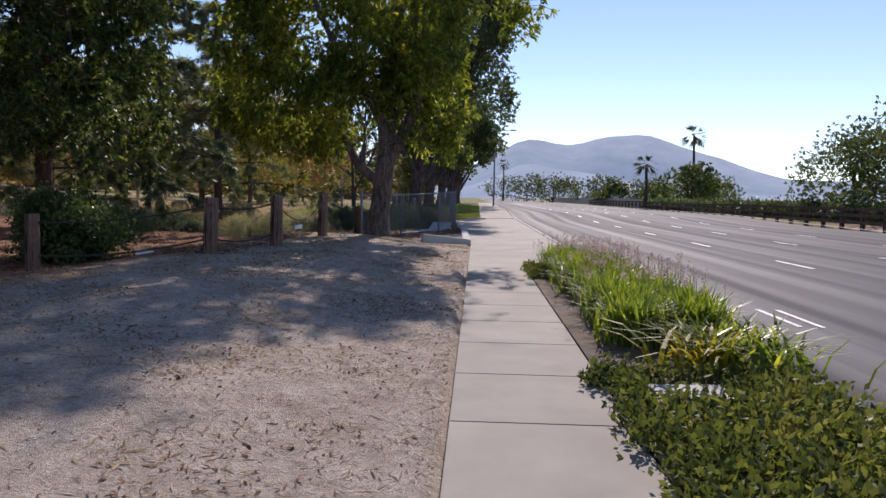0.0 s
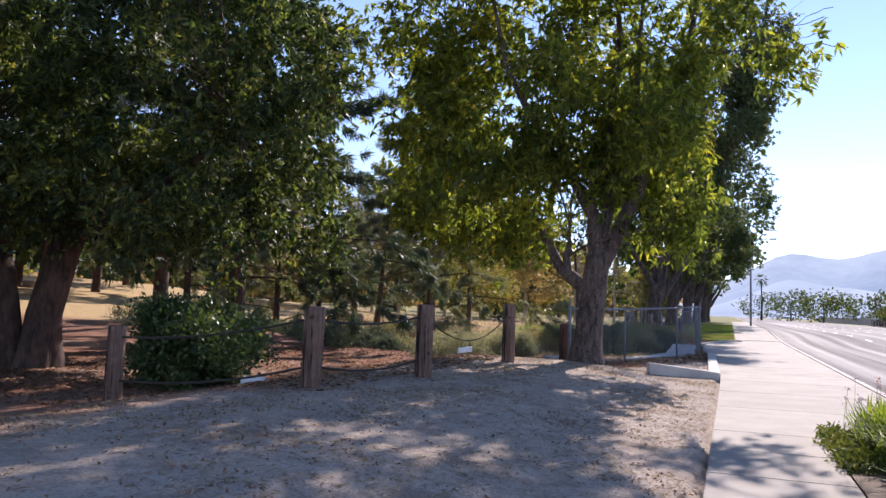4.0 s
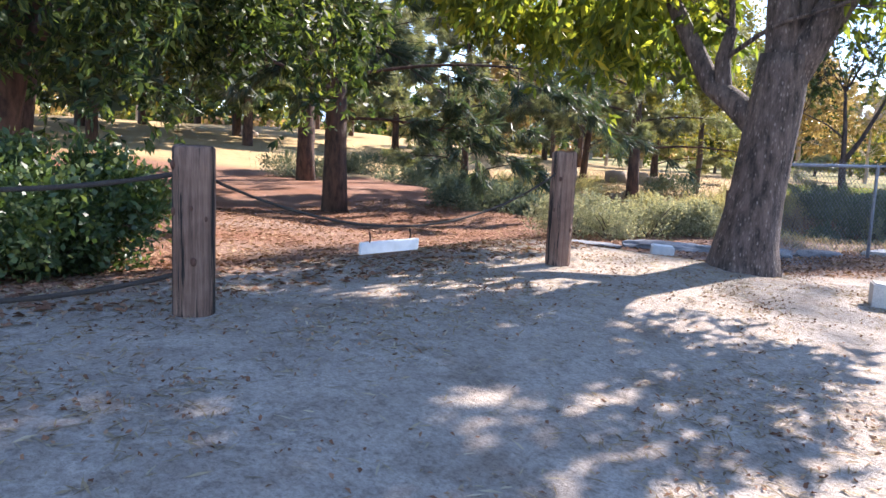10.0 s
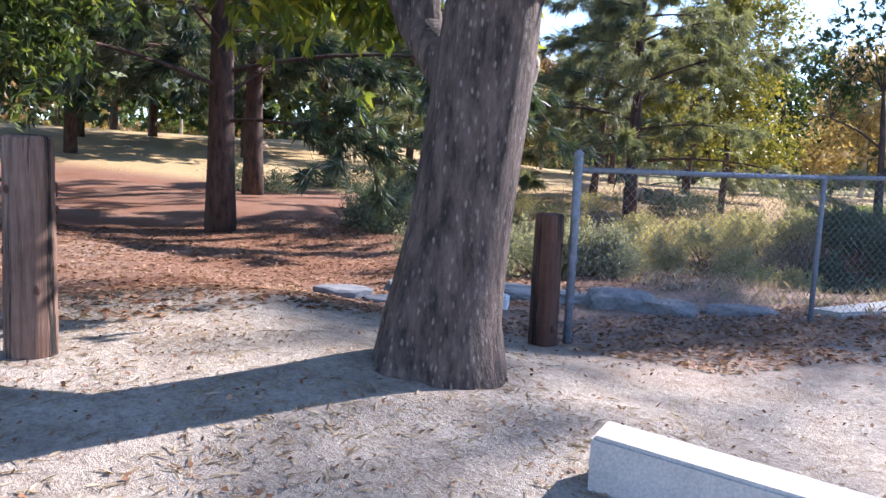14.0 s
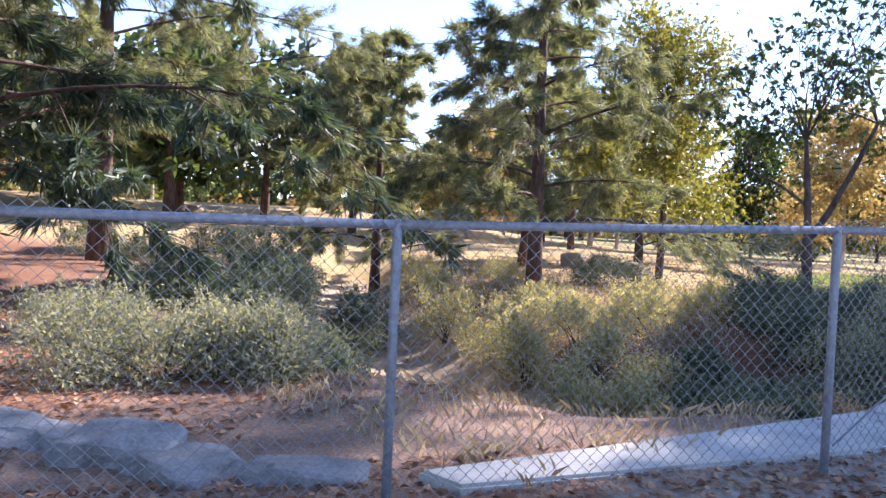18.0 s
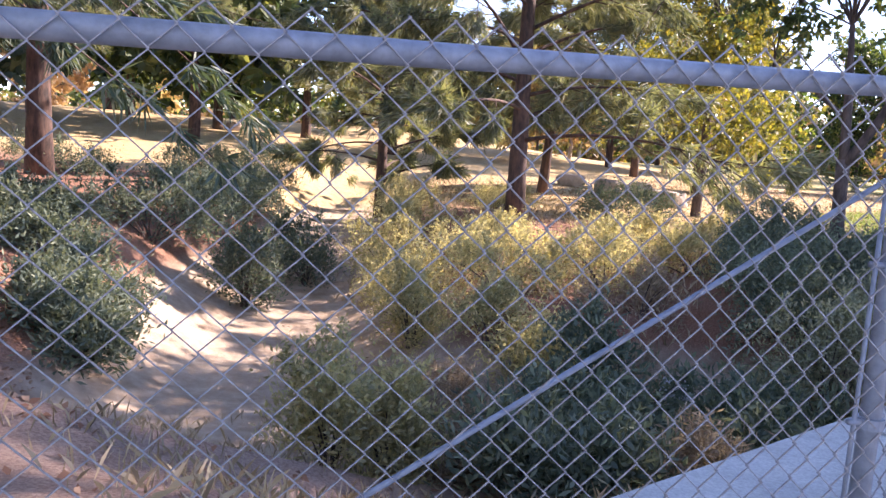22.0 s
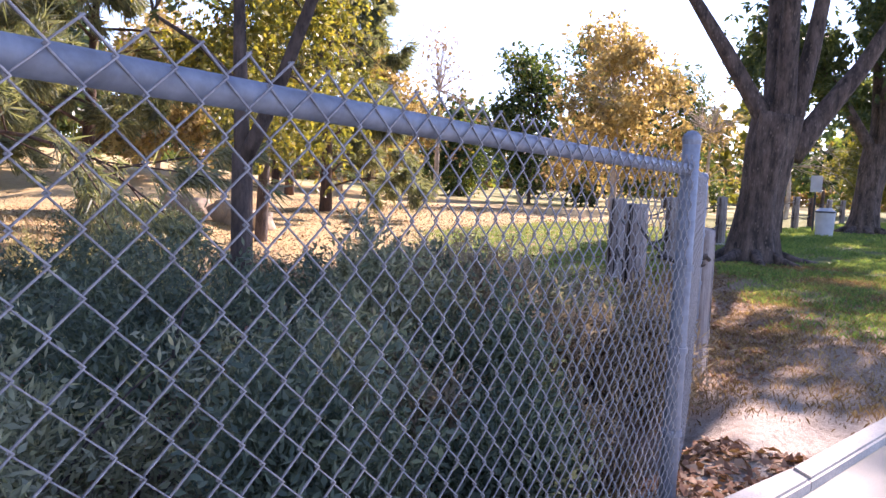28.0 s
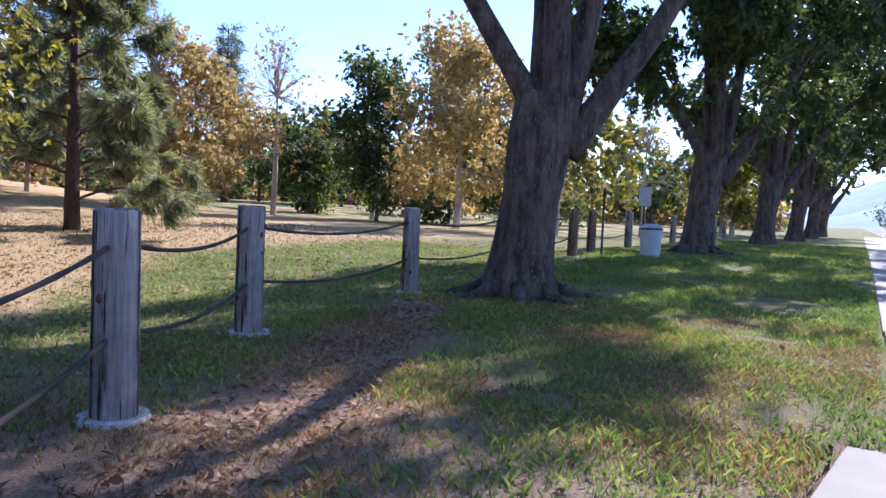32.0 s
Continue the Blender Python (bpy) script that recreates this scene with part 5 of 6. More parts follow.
for i in range(34):
    a = radians(-5 + 95 * i / 33)
    d = rngp.uniform(85, 150)
    x, y = 0 - math.sin(a) * d, 38 + math.cos(a) * d * 0.9
    if x > -9:
        continue
    leaf, lab = [(L_BIGROW, "green park tree in the far distance"), (L_GOLD, "golden park tree in the far distance"), (L_DARK, "dark park tree in the far distance"), (L_YELLOWGREEN, "yellow-green park tree in the far distance"), (L_RUST, "rusty park tree in the far distance")][rngp.choice([0, 1, 2, 2, 3, 4, 0])]
    tree(lab, gz(x, y), [(0, 0, -0.3), (0.1, 0, 2.0), (0, 0, 4.5)], [0.25, 0.2, 0.1], [(0, 0, 5.2, 5.0, 5.0, 4.4), (1.5, 0, 8.0, 3.6, 3.6, 3.0)],
         M_BARK_DARK if i % 2 else M_BARK_PALE, leaf, 200 + i, clumps=95, per=18, spread=0.6, size=(1.0, 0.62), reach=5, depth=0, group="far park trees", flare=False)
# trunks standing on the rising turf to the west
for i, (x, y) in enumerate([(-46, 44), (-40, 41), (-44, 49), (-52, 40), (-58, 62), (-50, 58), (-62, 50), (-70, 70), (-48, 34), (-60, 40), (-34, 24), (-39, 31), (-31, 17), (-43, 23), (-36, 12), (-50, 28)]):
    tree("open park tree on the rising turf", gz(x, y), [(0, 0, -0.3), (0.1, 0, 2.0), (0, 0, 4.5)], [0.34, 0.28, 0.15], [(0, 0, 6.0, 5.2, 5.2, 3.6), (1.0, 0.5, 8.4, 4.0, 4.0, 3.0)],
         M_BARK_PINE, (L_DARK, L_BIGROW, L_PINE_D)[i % 3], 300 + i, clumps=130, per=22, spread=0.55, size=(0.75, 0.42), reach=6, depth=0, group="turf trees", flare=False)


# ---- shrubs ----
def shrub(label, at, r, h, leaf, seed, clumps=90, per=40, size=(0.07, 0.03), spread=0.12, name="shrub", stems=10, group="shrubs", droop=-0.15):
    rng, nrng = random.Random(seed), np.random.default_rng(seed)
    ob = thing(name, at, label, "shrub", group)
    lobes = [(0, 0, h * 0.36, r * 0.75, r * 0.75, h * 0.45)]
    for k in range(8):
        a, f = k * 2.4 + rng.uniform(-0.5, 0.5), rng.uniform(0.25, 0.85)
        q = rng.uniform(0.22, 0.42)
        lobes.append((math.cos(a) * r * f, math.sin(a) * r * f, h * rng.uniform(0.25, 0.95 - 0.45 * f), r * q, r * q, h * rng.uniform(0.16, 0.34)))
    pts = blob_points(nrng, lobes, clumps, 0.4, 0.5, 1.6)
    pts = pts[pts[:, 2] > -0.05]
    V, F = [], []
    for _ in range(stems):
        g = pts[rng.randrange(len(pts))]
        tube(V, F, bez(Vector((rng.uniform(-0.1, 0.1) * r, rng.uniform(-0.1, 0.1) * r, -0.1)), Vector((g[0] * 0.3, g[1] * 0.3, g[2] * 0.7)), Vector(g), 5), [0.018, 0.015, 0.012, 0.009, 0.006, 0.004], 5, False)
    tagged(link_mesh("stemwork", V, F, M_BARK_DARK, ob), kind="stuff")
    leaves = leaf_quads(nrng, pts, per, spread, size[0], size[1], droop, outward=0.5, hub=np.array((0, 0, h * 0.2)))
    crest = pts[np.argsort(pts[:, 2])][-max(8, len(pts) // 3):]
    sprigs = crest[nrng.integers(0, len(crest), 26)]
    lean = np.concatenate([nrng.normal(0, 0.25, (26, 2)), np.ones((26, 1))], 1) * nrng.uniform(0.03, 0.065, (26, 1))
    tips = np.concatenate([sprigs + lean * k for k in range(1, 6)])
    leaves = np.concatenate([leaves, leaf_quads(nrng, tips, 9, 0.018, size[0] * 0.8, size[1], -0.2)])
    quads_mesh("foliage", leaves, leaf, ob)
    return ob


shrub("rounded glossy green bush behind the rope fence", gz(-8.6, 17.85), 1.42, 1.55, L_BUSH, 91, clumps=420, per=58, size=(0.10, 0.055), spread=0.14, name="bush", stems=24, group="bushes")
SAGE = [(-6.6, 27.5, 0.85, 0.42), (-5.95, 27.95, 0.8, 0.48), (-5.7, 28.5, 0.55, 0.15), (-7.7, 27.9, 0.8, 0.42), (-5.3, 28.75, 0.4, -0.1), (-7.2, 28.9, 0.8, 0.2), (-5.15, 33.1, 0.5, -0.2), (-4.3, 33.2, 0.4, -0.3), (-7.0, 36.3, 1.0, -0.35), (-5.9, 36.4, 0.8, -0.45),
        (-8.6, 36.0, 0.7, -0.4), (-9.6, 36.6, 0.9, -0.25), (-10.8, 37.3, 0.9, -0.12), (-8.6, 37.5, 1.2, 0.1), (-9.9, 38.7, 1.2, 0.15), (-8.0, 39.3, 1.2, 0.15), (-9.3, 40.6, 1.2, 0.2), (-7.8, 41.3, 1.2, 0.2), (-9.9, 42.5, 1.1, 0.25), (-8.4, 43.0, 1.1, 0.25),
        (-11.6, 39.4, 1.0, -0.1), (-12.4, 40.4, 0.9, -0.15), (-7.0, 42.6, 1.0, 0.3), (-13.4, 38.2, 1.1, 0.0), (-15.4, 40.0, 1.2, 0.1), (-18.5, 41.5, 1.3, 0.3), (-20.5, 43.0, 1.3, 0.4), (-16.5, 43.5, 1.1, 0.4)]
for i, (x, y, r, top) in enumerate(SAGE):
    z = ground_z(x, y)
    shrub("grey-green sage scrub on the channel bank" if y < 32 else "yellow-green sage scrub on the channel bank", (x, y, z - 0.05), r, max(0.55, top + 0.1 - z), L_GREYSAGE if y < 32 else L_SAGE, 400 + i, clumps=120, per=54 if y < 31 else 38, size=(0.058, 0.018) if y < 31 else (0.075, 0.024), spread=0.12, group="sage scrub")
TEAL = [(-13.2, 30.9, 1.2, 0.62), (-12.0, 31.1, 1.15, 0.38), (-10.8, 31.4, 1.05, 0.0), (-9.5, 31.7, 0.85, -0.4), (-8.7, 31.4, 0.6, -0.5), (-14.8, 33.6, 1.4, 0.5), (-13.2, 35.0, 0.8, -0.05), (-16.4, 34.6, 1.4, 0.5), (-18.6, 36.2, 1.4, 0.5), (-21.0, 37.0, 1.6, 0.6), (-23.2, 38.4, 1.7, 0.7), (-15.0, 37.0, 0.9, -0.1),
        (-4.6, 39.4, 1.2, 0.45), (-3.3, 39.6, 1.0, 0.45), (-5.6, 40.4, 1.3, 0.6), (-4.3, 40.9, 1.3, 0.7), (-3.0, 41.2, 1.0, 0.65), (-6.4, 41.7, 1.1, 0.6), (-5.0, 42.3, 1.2, 0.65), (-3.6, 42.6, 1.1, 0.7), (-2.5, 42.4, 0.7, 0.6), (-4.4, 43.8, 1.0, 0.6), (-2.9, 43.8, 0.8, 0.6), (-2.2, 40.6, 0.7, 0.4), (-1.75, 41.6, 0.5, 0.35), (-3.6, 38.2, 0.9, 0.0), (-3.0, 33.7, 0.8, -0.55), (-3.9, 34.9, 0.9, -0.55), (-2.6, 35.5, 0.7, -0.5), (-4.7, 36.2, 0.8, -0.5), (-3.4, 36.9, 0.9, -0.4), (-2.4, 39.0, 0.6, 0.1)]
for i, (x, y, r, top) in enumerate(TEAL):
    z = ground_z(x, y)
    near = x > -7 and y > 37
    pale = near and i % 3 == 1
    shrub("pale grey-green feathery scrub behind the wire fence" if pale else "blue-green feathery shrub in the channel", (x, y, z - 0.05), r, max(0.5, top + 0.1 - z + (0.12 if i % 2 else -0.08)), L_GREYSAGE if pale else L_TEAL, 450 + i, clumps=190 if near else 130, per=44 if near else 34, size=(0.074, 0.023) if near else (0.11, 0.03), spread=0.11 if near else 0.14, group="channel shrubs", stems=16)
DRY = [(-6.0, 34.2, 0.5, 0.4), (-5.4, 34.3, 0.6, 0.45), (-6.8, 34.6, 0.5, 0.4), (-4.8, 33.9, 0.5, 0.4), (-4.1, 33.7, 0.4, 0.35), (-5.9, 35.0, 0.7, 0.7), (-2.4, 41.8, 0.5, 1.0), (-2.0, 42.8, 0.45, 0.9), (-2.9, 43.2, 0.6, 0.95), (-3.8, 43.7, 0.7, 0.9), (-3.2, 42.2, 0.5, 1.15), (-4.6, 44.3, 0.7, 0.7), (-2.5, 34.6, 0.6, 0.5), (-3.6, 35.0, 0.7, 0.5), (-4.4, 37.3, 0.9, 0.7), (-5.6, 37.4, 0.8, 0.7), (-6.6, 38.6, 0.8, 0.8), (-2.2, 43.1, 0.5, 0.6), (-1.75, 42.3, 0.35, 0.7), (-1.7, 43.2, 0.3, 0.6), (-2.3, 44.6, 0.5, 0.5), (-3.4, 44.9, 0.7, 0.5), (-5.2, 44.8, 0.8, 0.5), (-6.6, 44.6, 0.9, 0.5), (-8.0, 44.6, 0.9, 0.5)]
for i, (x, y, r, h) in enumerate(DRY):
    shrub("brown dry brush on the channel slope", gz(x, y), r, h, L_DRY, 500 + i, clumps=80, per=34, size=(0.10, 0.014), group="dry brush")
for i, (x, y) in enumerate([(-26.5, 37.5), (-27.5, 40.0), (-14.0, 46.5), (-24, 33)]):
    shrub("grey-green scrub in the park", gz(x, y), 1.5, 1.0, L_TEAL, 540 + i, clumps=130, per=44, size=(0.09, 0.03), spread=0.2, group="park scrub")


# ---- rocks ----
def rock(label, at, size, seed, mat, group="rocks", rz=0.0, blunt=False):
    bm = bmesh.new()
    bmesh.ops.create_icosphere(bm, subdivisions=3, radius=0.5)
    for v in bm.verts:
        d = v.co.normalized()
        k = 1 + 0.42 * noise.noise(d * 1.3 + Vector((seed * 3.1, 0, 0))) + 0.16 * noise.noise(d * 3.2 + Vector((seed, 2, 0))) + 0.05 * noise.noise(d * 8 + Vector((seed, 5, 0)))
        c = d * 0.5 * k
        c = Vector((max(-0.40, min(0.40, c.x)), max(-0.40, min(0.40, c.y)), max(-0.3, min(0.34 + 0.05 * noise.noise(d * 3 + Vector((0, seed, 0))), c.z)))) if blunt else Vector((max(-0.42, min(0.42, c.x)), max(-0.42, min(0.42, c.y)), max(-0.36, min(0.36, c.z))))
        v.co = Vector((c.x * size[0], c.y * size[1], c.z * size[2]))
    for f in bm.faces:
        f.smooth = blunt
    me = bpy.data.meshes.new("rock")
    bm.to_mesh(me)
    bm.free()
    me.materials.append(mat)
    ob = new("rock", me)
    ob.matrix_basis = pose(at[0], at[1], at[2] + size[2] * 0.22, 0, 0, rz)
    return tagged(ob, label, "rock", group)


for i, (x, y, s, rz) in enumerate([(-6.1, 24.75, (0.75, 0.55, 0.34), 10), (-5.35, 25.0, (1.0, 0.5, 0.22), 35), (-4.95, 26.35, (1.5, 0.65, 0.34), 32), (-5.9, 25.75, (1.1, 0.55, 0.26), 20), (-3.95, 26.95, (0.85, 0.7, 0.48), 50), (-3.45, 27.12, (0.75, 0.6, 0.36), 20), (-2.88, 27.62, (0.85, 0.5, 0.30), 48), (-4.35, 26.75, (0.6, 0.45, 0.3), 5)]):
    rock("blue-grey broken boulder along the bank", gz(x, y), (s[0] * 1.05, s[1] * 1.0, s[2] * 0.8), 10 + i, M_ROCK, "bank rocks", rz)
for x, y, s, k in ((-17.2, 51.6, (1.9, 1.1, 0.95), 31), (-18.6, 51.9, (1.3, 1.0, 1.2), 32), (-19.8, 51.6, (1.5, 1.1, 1.2), 33), (-24.6, 54.0, (1.6, 1.1, 1.0), 34), (-46.0, 45.0, (1.6, 1.0, 0.9), 35)):
    rock("rounded tan boulder on dry turf", gz(x, y), s, k, M_BOULDER, "boulders", 0.0, True)
for x, y, s, rz in ((-6.25, 16.42, (0.34, 0.18, 0.11), 20), (-4.6, 25.6, (0.34, 0.2, 0.16), 35)):
    ob = prism("white_block", [(-s[0] / 2, -s[1] / 2), (s[0] / 2, -s[1] / 2), (s[0] / 2, s[1] / 2), (-s[0] / 2, s[1] / 2)], 0, s[2], M_WHITE, bev=0.02)
    ob.matrix_basis = pose(x, y, ground_z(x, y) - 0.01, 4, 3, rz)
    tagged(ob, "pale painted concrete block lying on the litter", "block", "loose blocks")

# ---- planting bed between walk and kerb ----
bed = strip("planting_bed", 1.475, 2.955, -6, 16.1, 0.012, M_SOIL, 20)
tagged(bed, "bare dark soil of the roadside bed", "soil", kind="structure")
tagged(prism("utility_cover", [(1.72, 6.55), (2.35, 6.6), (2.3, 7.1), (1.70, 7.05)], 0.0, 0.035, M_CONC, bev=0.008), "flat concrete lid set in the planting bed", "lid")


def strap_clump(label, at, r, h, n, seed, leaf, flowers=0, width=0.014, name="strap_plant", arch=0.8):
    """A tuft of long arching strap leaves, with thin flower stalks."""
    rng = np.random.default_rng(seed)
    ob = thing(name, at, label, "plant", "bed plants")
    co = []
    for _ in range(n):
        a = rng.uniform(0, 2 * math.pi)
        b0 = np.array((rng.normal(0, r * 0.28), rng.normal(0, r * 0.28), 0))
        d = np.array((math.cos(a), math.sin(a), 0))
        L = h * rng.uniform(0.7, 1.15)
        out = r * rng.uniform(0.25, 1.0) * arch
        s = np.array((-d[1], d[0], 0)) * width * rng.uniform(0.7, 1.3)
        prev = None
        for t in (0, 0.35, 0.7, 1.0):
            p = b0 + d * out * t ** 1.7 + np.array((0, 0, L * (t - 0.42 * t ** 3 * out / r)))
            w = s * (1 - 0.85 * t ** 2)
            if prev is not None:
                co.append([prev[0] - prev[1], prev[0] + prev[1], p + w, p - w])
            prev = (p, w)
    quads_mesh("foliage", np.array(co), leaf, ob)
    if flowers:
        V, F, heads = [], [], []
        for _ in range(flowers):
            x, y = rng.normal(0, r * 0.45, 2)
            z = h * rng.uniform(0.95, 1.3)
            top = Vector((x * 1.15, y * 1.15, z))
            tube(V, F, [(x, y, 0.1), (x * 1.2, y * 1.2, z * 0.6), top], [0.003, 0.0026, 0.002], 4, False)
            heads.append(tuple(top))
        tagged(link_mesh("stalkwork", V, F, L_BLADE, ob), kind="stuff")
        tagged(quads_mesh("blossom", leaf_quads(rng, np.array(heads), 12, 0.016, 0.032, 0.012, -0.1), L_PURPLE, ob), kind="stuff")
    return ob


rb = random.Random(12)
for i in range(26):
    y = 8.75 + (i // 2) * 0.56 + rb.uniform(-0.08, 0.08)
    x = (2.10 if i % 2 else 2.58) + rb.uniform(-0.08, 0.08)
    strap_clump("strappy green plant with tall purple flower heads", (x, y, 0.01), 0.43, 0.54 + rb.uniform(-0.06, 0.08), 520, 600 + i, L_BLADE, (20 if x > 2.3 else 10) if i > 3 else 5, 0.0135, "society_garlic", 1.0)
for i, (x, y) in enumerate([(2.40, 7.75), (2.72, 8.2), (2.80, 7.7)]):
    strap_clump("yellow-green arching strap plant in the bed", (x, y, 0.01), 0.62, 0.44, 100, 640 + i, L_YBLADE if i == 0 else L_BLADE, 0, 0.02, "day_lily", 1.15)
for i, (x, y) in enumerate([(2.35, 3.2), (2.75, 3.7), (2.7, 2.7), (2.5, 4.3)]):
    strap_clump("strappy plant with purple flowers at the kerb", (x, y, 0.01), 0.36, 0.3, 90, 650 + i, L_BLADE, 22, 0.009, "society_garlic")
rngc = np.random.default_rng(77)
n = 5200
cx = rngc.uniform(1.36, 2.98, n)
cy = rngc.uniform(-1.0, 7.3, n)
keep = ~((cx > 1.66) & (cx < 2.38) & (cy > 6.5) & (cy < 7.15)) & (cx > 1.44 + 0.07 * np.sin(cy * 5) + 0.05 * np.sin(cy * 13) + 0.04 * np.sin(cy * 31)) | (rngc.uniform(size=n) < 0.02)
cc = np.stack([cx, cy, 0.03 + 0.05 * rngc.uniform(size=n)], 1)[keep]
cover = quads_mesh("ground_cover", leaf_quads(rngc, cc, 9, 0.045, 0.06, 0.034, -0.3), L_COVER)
tagged(cover, "low leafy green ground cover spilling onto the walk", "ground cover", kind="stuff")
n = 500
cc = np.stack([rngc.uniform(1.46, 1.9, n), rngc.uniform(14.0, 16.15, n), np.full(n, 0.03)], 1)
tagged(quads_mesh("ground_cover", leaf_quads(rngc, cc, 12, 0.045, 0.05, 0.026, -0.3), L_COVER), "low leafy ground cover at the bed's end", "ground cover", kind="stuff")

# ---- litter, twigs, grass ----
def scatter(name, label, n, area, leaf, size, seed, flat=0.9, lift=0.008, density=None, category="litter"):
    rng = np.random.default_rng(seed)
    x = rng.uniform(area[0], area[1], n)
    y = rng.uniform(area[2], area[3], n)
    ok = np.array([density is None or rng.uniform() < density(a, b) for a, b in zip(x, y)])
    x, y = x[ok], y[ok]
    z = np.array([ground_z(a, b) for a, b in zip(x, y)]) + lift
    m = len(x)
    a = rng.uniform(0, 2 * math.pi, m)
    d = np.stack([np.cos(a), np.sin(a), rng.normal(0, 1 - flat, m)], 1)
    s = np.stack([-np.sin(a), np.cos(a), rng.normal(0, 1 - flat, m)], 1)
    L = size[0] * rng.uniform(0.6, 1.4, (m, 1))
    Wd = size[1] * rng.uniform(0.6, 1.4, (m, 1))
    p = np.stack([x, y, z], 1)
    up = np.array((0, 0, 1.0)) * Wd * 0.35
    co = np.stack([p - d * L / 2, p + s * Wd / 2 + up, p + d * L / 2, p - s * Wd / 2 + up * rng.uniform(-0.2, 1, (m, 1))], 1)
    return tagged(quads_mesh(name, co, leaf), label, category, kind="stuff")


def strip_density(x, y):
    left = along(WALK_L, y)
    fx = along([(p[1], p[0]) for p in FENCE], y)
    return 1.0 if fx - 0.9 < x < min(left + 0.12, fx + 1.6) and (y < 41.2) else 0.06


def patchy(x, y):
    return max(0.12, min(1.0, 0.42 + 1.3 * noise.noise(Vector((x * 0.9, y * 0.9, 2.0))) + 0.5 * noise.noise(Vector((x * 3, y * 3, 4.0))) + 0.35 * step(-x, 2.5, 5.0)))


scatter("fallen_leaves", "brown fallen leaves along the wire fence", 26000, (-4.6, 0.4, 24.8, 41.5), L_LITTER, (0.06, 0.034), 21, 0.75, 0.012, strip_density)
scatter("fallen_leaves", "red-brown leaf litter under the trees", 24000, (-16, -4.0, 14.5, 31), L_LITTER, (0.08, 0.04), 22, 0.85, 0.008)
scatter("twigs_and_straw", "dry straw and twigs strewn over trodden dirt", 46000, (-7.0, 0.34, 4, 24), L_STRAW, (0.085, 0.010), 23, 0.8, 0.006, patchy)
scatter("dirt_clods", "dark leaf crumbs and clods on the dirt", 30000, (-7, 0.34, 2, 25), L_LITTER, (0.030, 0.017), 24, 0.6, 0.006, patchy)
scatter("fallen_leaves", "dead leaves and crumbs on the bed soil", 2600, (1.45, 2.9, 7.2, 16.1), L_LITTER, (0.045, 0.022), 26, 0.7, 0.06)
scatter("fallen_leaves", "scattered fallen leaves on the dry turf", 9000, (-26, -6, 43, 70), L_LITTER, (0.10, 0.06), 25, 0.8, 0.012)


def kerb_strip(x, y):
    return 1.0 if along([(p[1], p[0]) for p in FENCE], y) - 0.3 < x < along(WALK_L, y) + 0.1 else 0.0


scatter("fallen_leaves", "red-brown dead leaves heaped between fence and walk", 16000, (-1.3, 0.3, 31.5, 42.5), L_LITTER, (0.065, 0.035), 29, 0.6, 0.016, kerb_strip)


def blades(name, label, n, area, leaf, h, seed, density=None, w=0.006):
    rng = np.random.default_rng(seed)
    x, y = rng.uniform(area[0], area[1], n), rng.uniform(area[2], area[3], n)
    if density is not None:
        ok = np.array([rng.uniform() < density(a, b) for a, b in zip(x, y)])
        x, y = x[ok], y[ok]
    m = len(x)
    z = np.array([ground_z(a, b) for a, b in zip(x, y)])
    p = np.stack([x, y, z - 0.005], 1)
    a = rng.uniform(0, 2 * math.pi, m)
    s = np.stack([np.cos(a), np.sin(a), 0 * a], 1) * w * rng.uniform(0.6, 1.4, (m, 1))
    H = h * rng.uniform(0.5, 1.5, (m, 1))
    tip = p + np.concatenate([rng.normal(0, 0.5, (m, 2)) * H, H], 1)
    mid = p + (tip - p) * np.array((0.35, 0.35, 0.6))
    return tagged(quads_mesh(name, np.stack([p - s, p + s, mid + s * 0.8, tip], 1), leaf), label, "grass", kind="stuff")


def path_free(x, y):
    d = abs(0.93 * x + 0.367 * y - 14.89 + 0.3 * noise.noise(Vector((x, y, 3))))
    return step(d, 0.35, 0.75) if y < 52.5 else 1.0


def verge(x, y):
    return path_free(x, y) * step(x, -15.5, -13.5) * step(1.15 * x + y + 1.2 * noise.noise(Vector((x * 0.5, y * 0.5, 7))), 38.8, 40.2)


def turf(x, y):
    return 1 - verge(x, y)


def lawn(x, y):
    patch = noise.noise(Vector((x * 0.8, y * 0.8, 5))) + 0.5 * noise.noise(Vector((x * 2.4, y * 2.4, 1)))
    edge = step(y + 0.9 * x + 1.5 * patch, 43.2, 46.0)
    return path_free(x, y) * max(0.0, min(1.0, edge * (0.6 + 1.7 * patch)))


def drygrass(x, y):
    patch = noise.noise(Vector((x * 0.9, y * 0.9, 9)))
    return max(0.0, 0.42 + 1.1 * patch)


blades("lawn_grass", "short green lawn grass with bare worn patches", 105000, (-5.2, 0.75, 46.2, 62), L_GRASS, 0.052, 31, lawn, 0.0055)
blades("lawn_grass", "green lawn grass under the tree row", 30000, (-6.5, 0.75, 62, 84), L_GRASS, 0.06, 32, None, 0.012)
blades("lawn_grass", "green grass beyond the rope fence", 46000, (-14.5, -3.0, 45.6, 66), L_GRASS, 0.05, 33, verge, 0.01)
blades("dry_grass", "dry straw-coloured grass and stems on worn soil", 120000, (-4.8, 0.7, 42.9, 54), L_THATCH, 0.038, 34, drygrass, 0.0035)
scatter("fallen_leaves", "brown fallen leaves and bark on the worn lawn", 6000, (-6.0, 0.7, 43.5, 52), L_LITTER, (0.06, 0.03), 27, 0.7, 0.012, patchy)
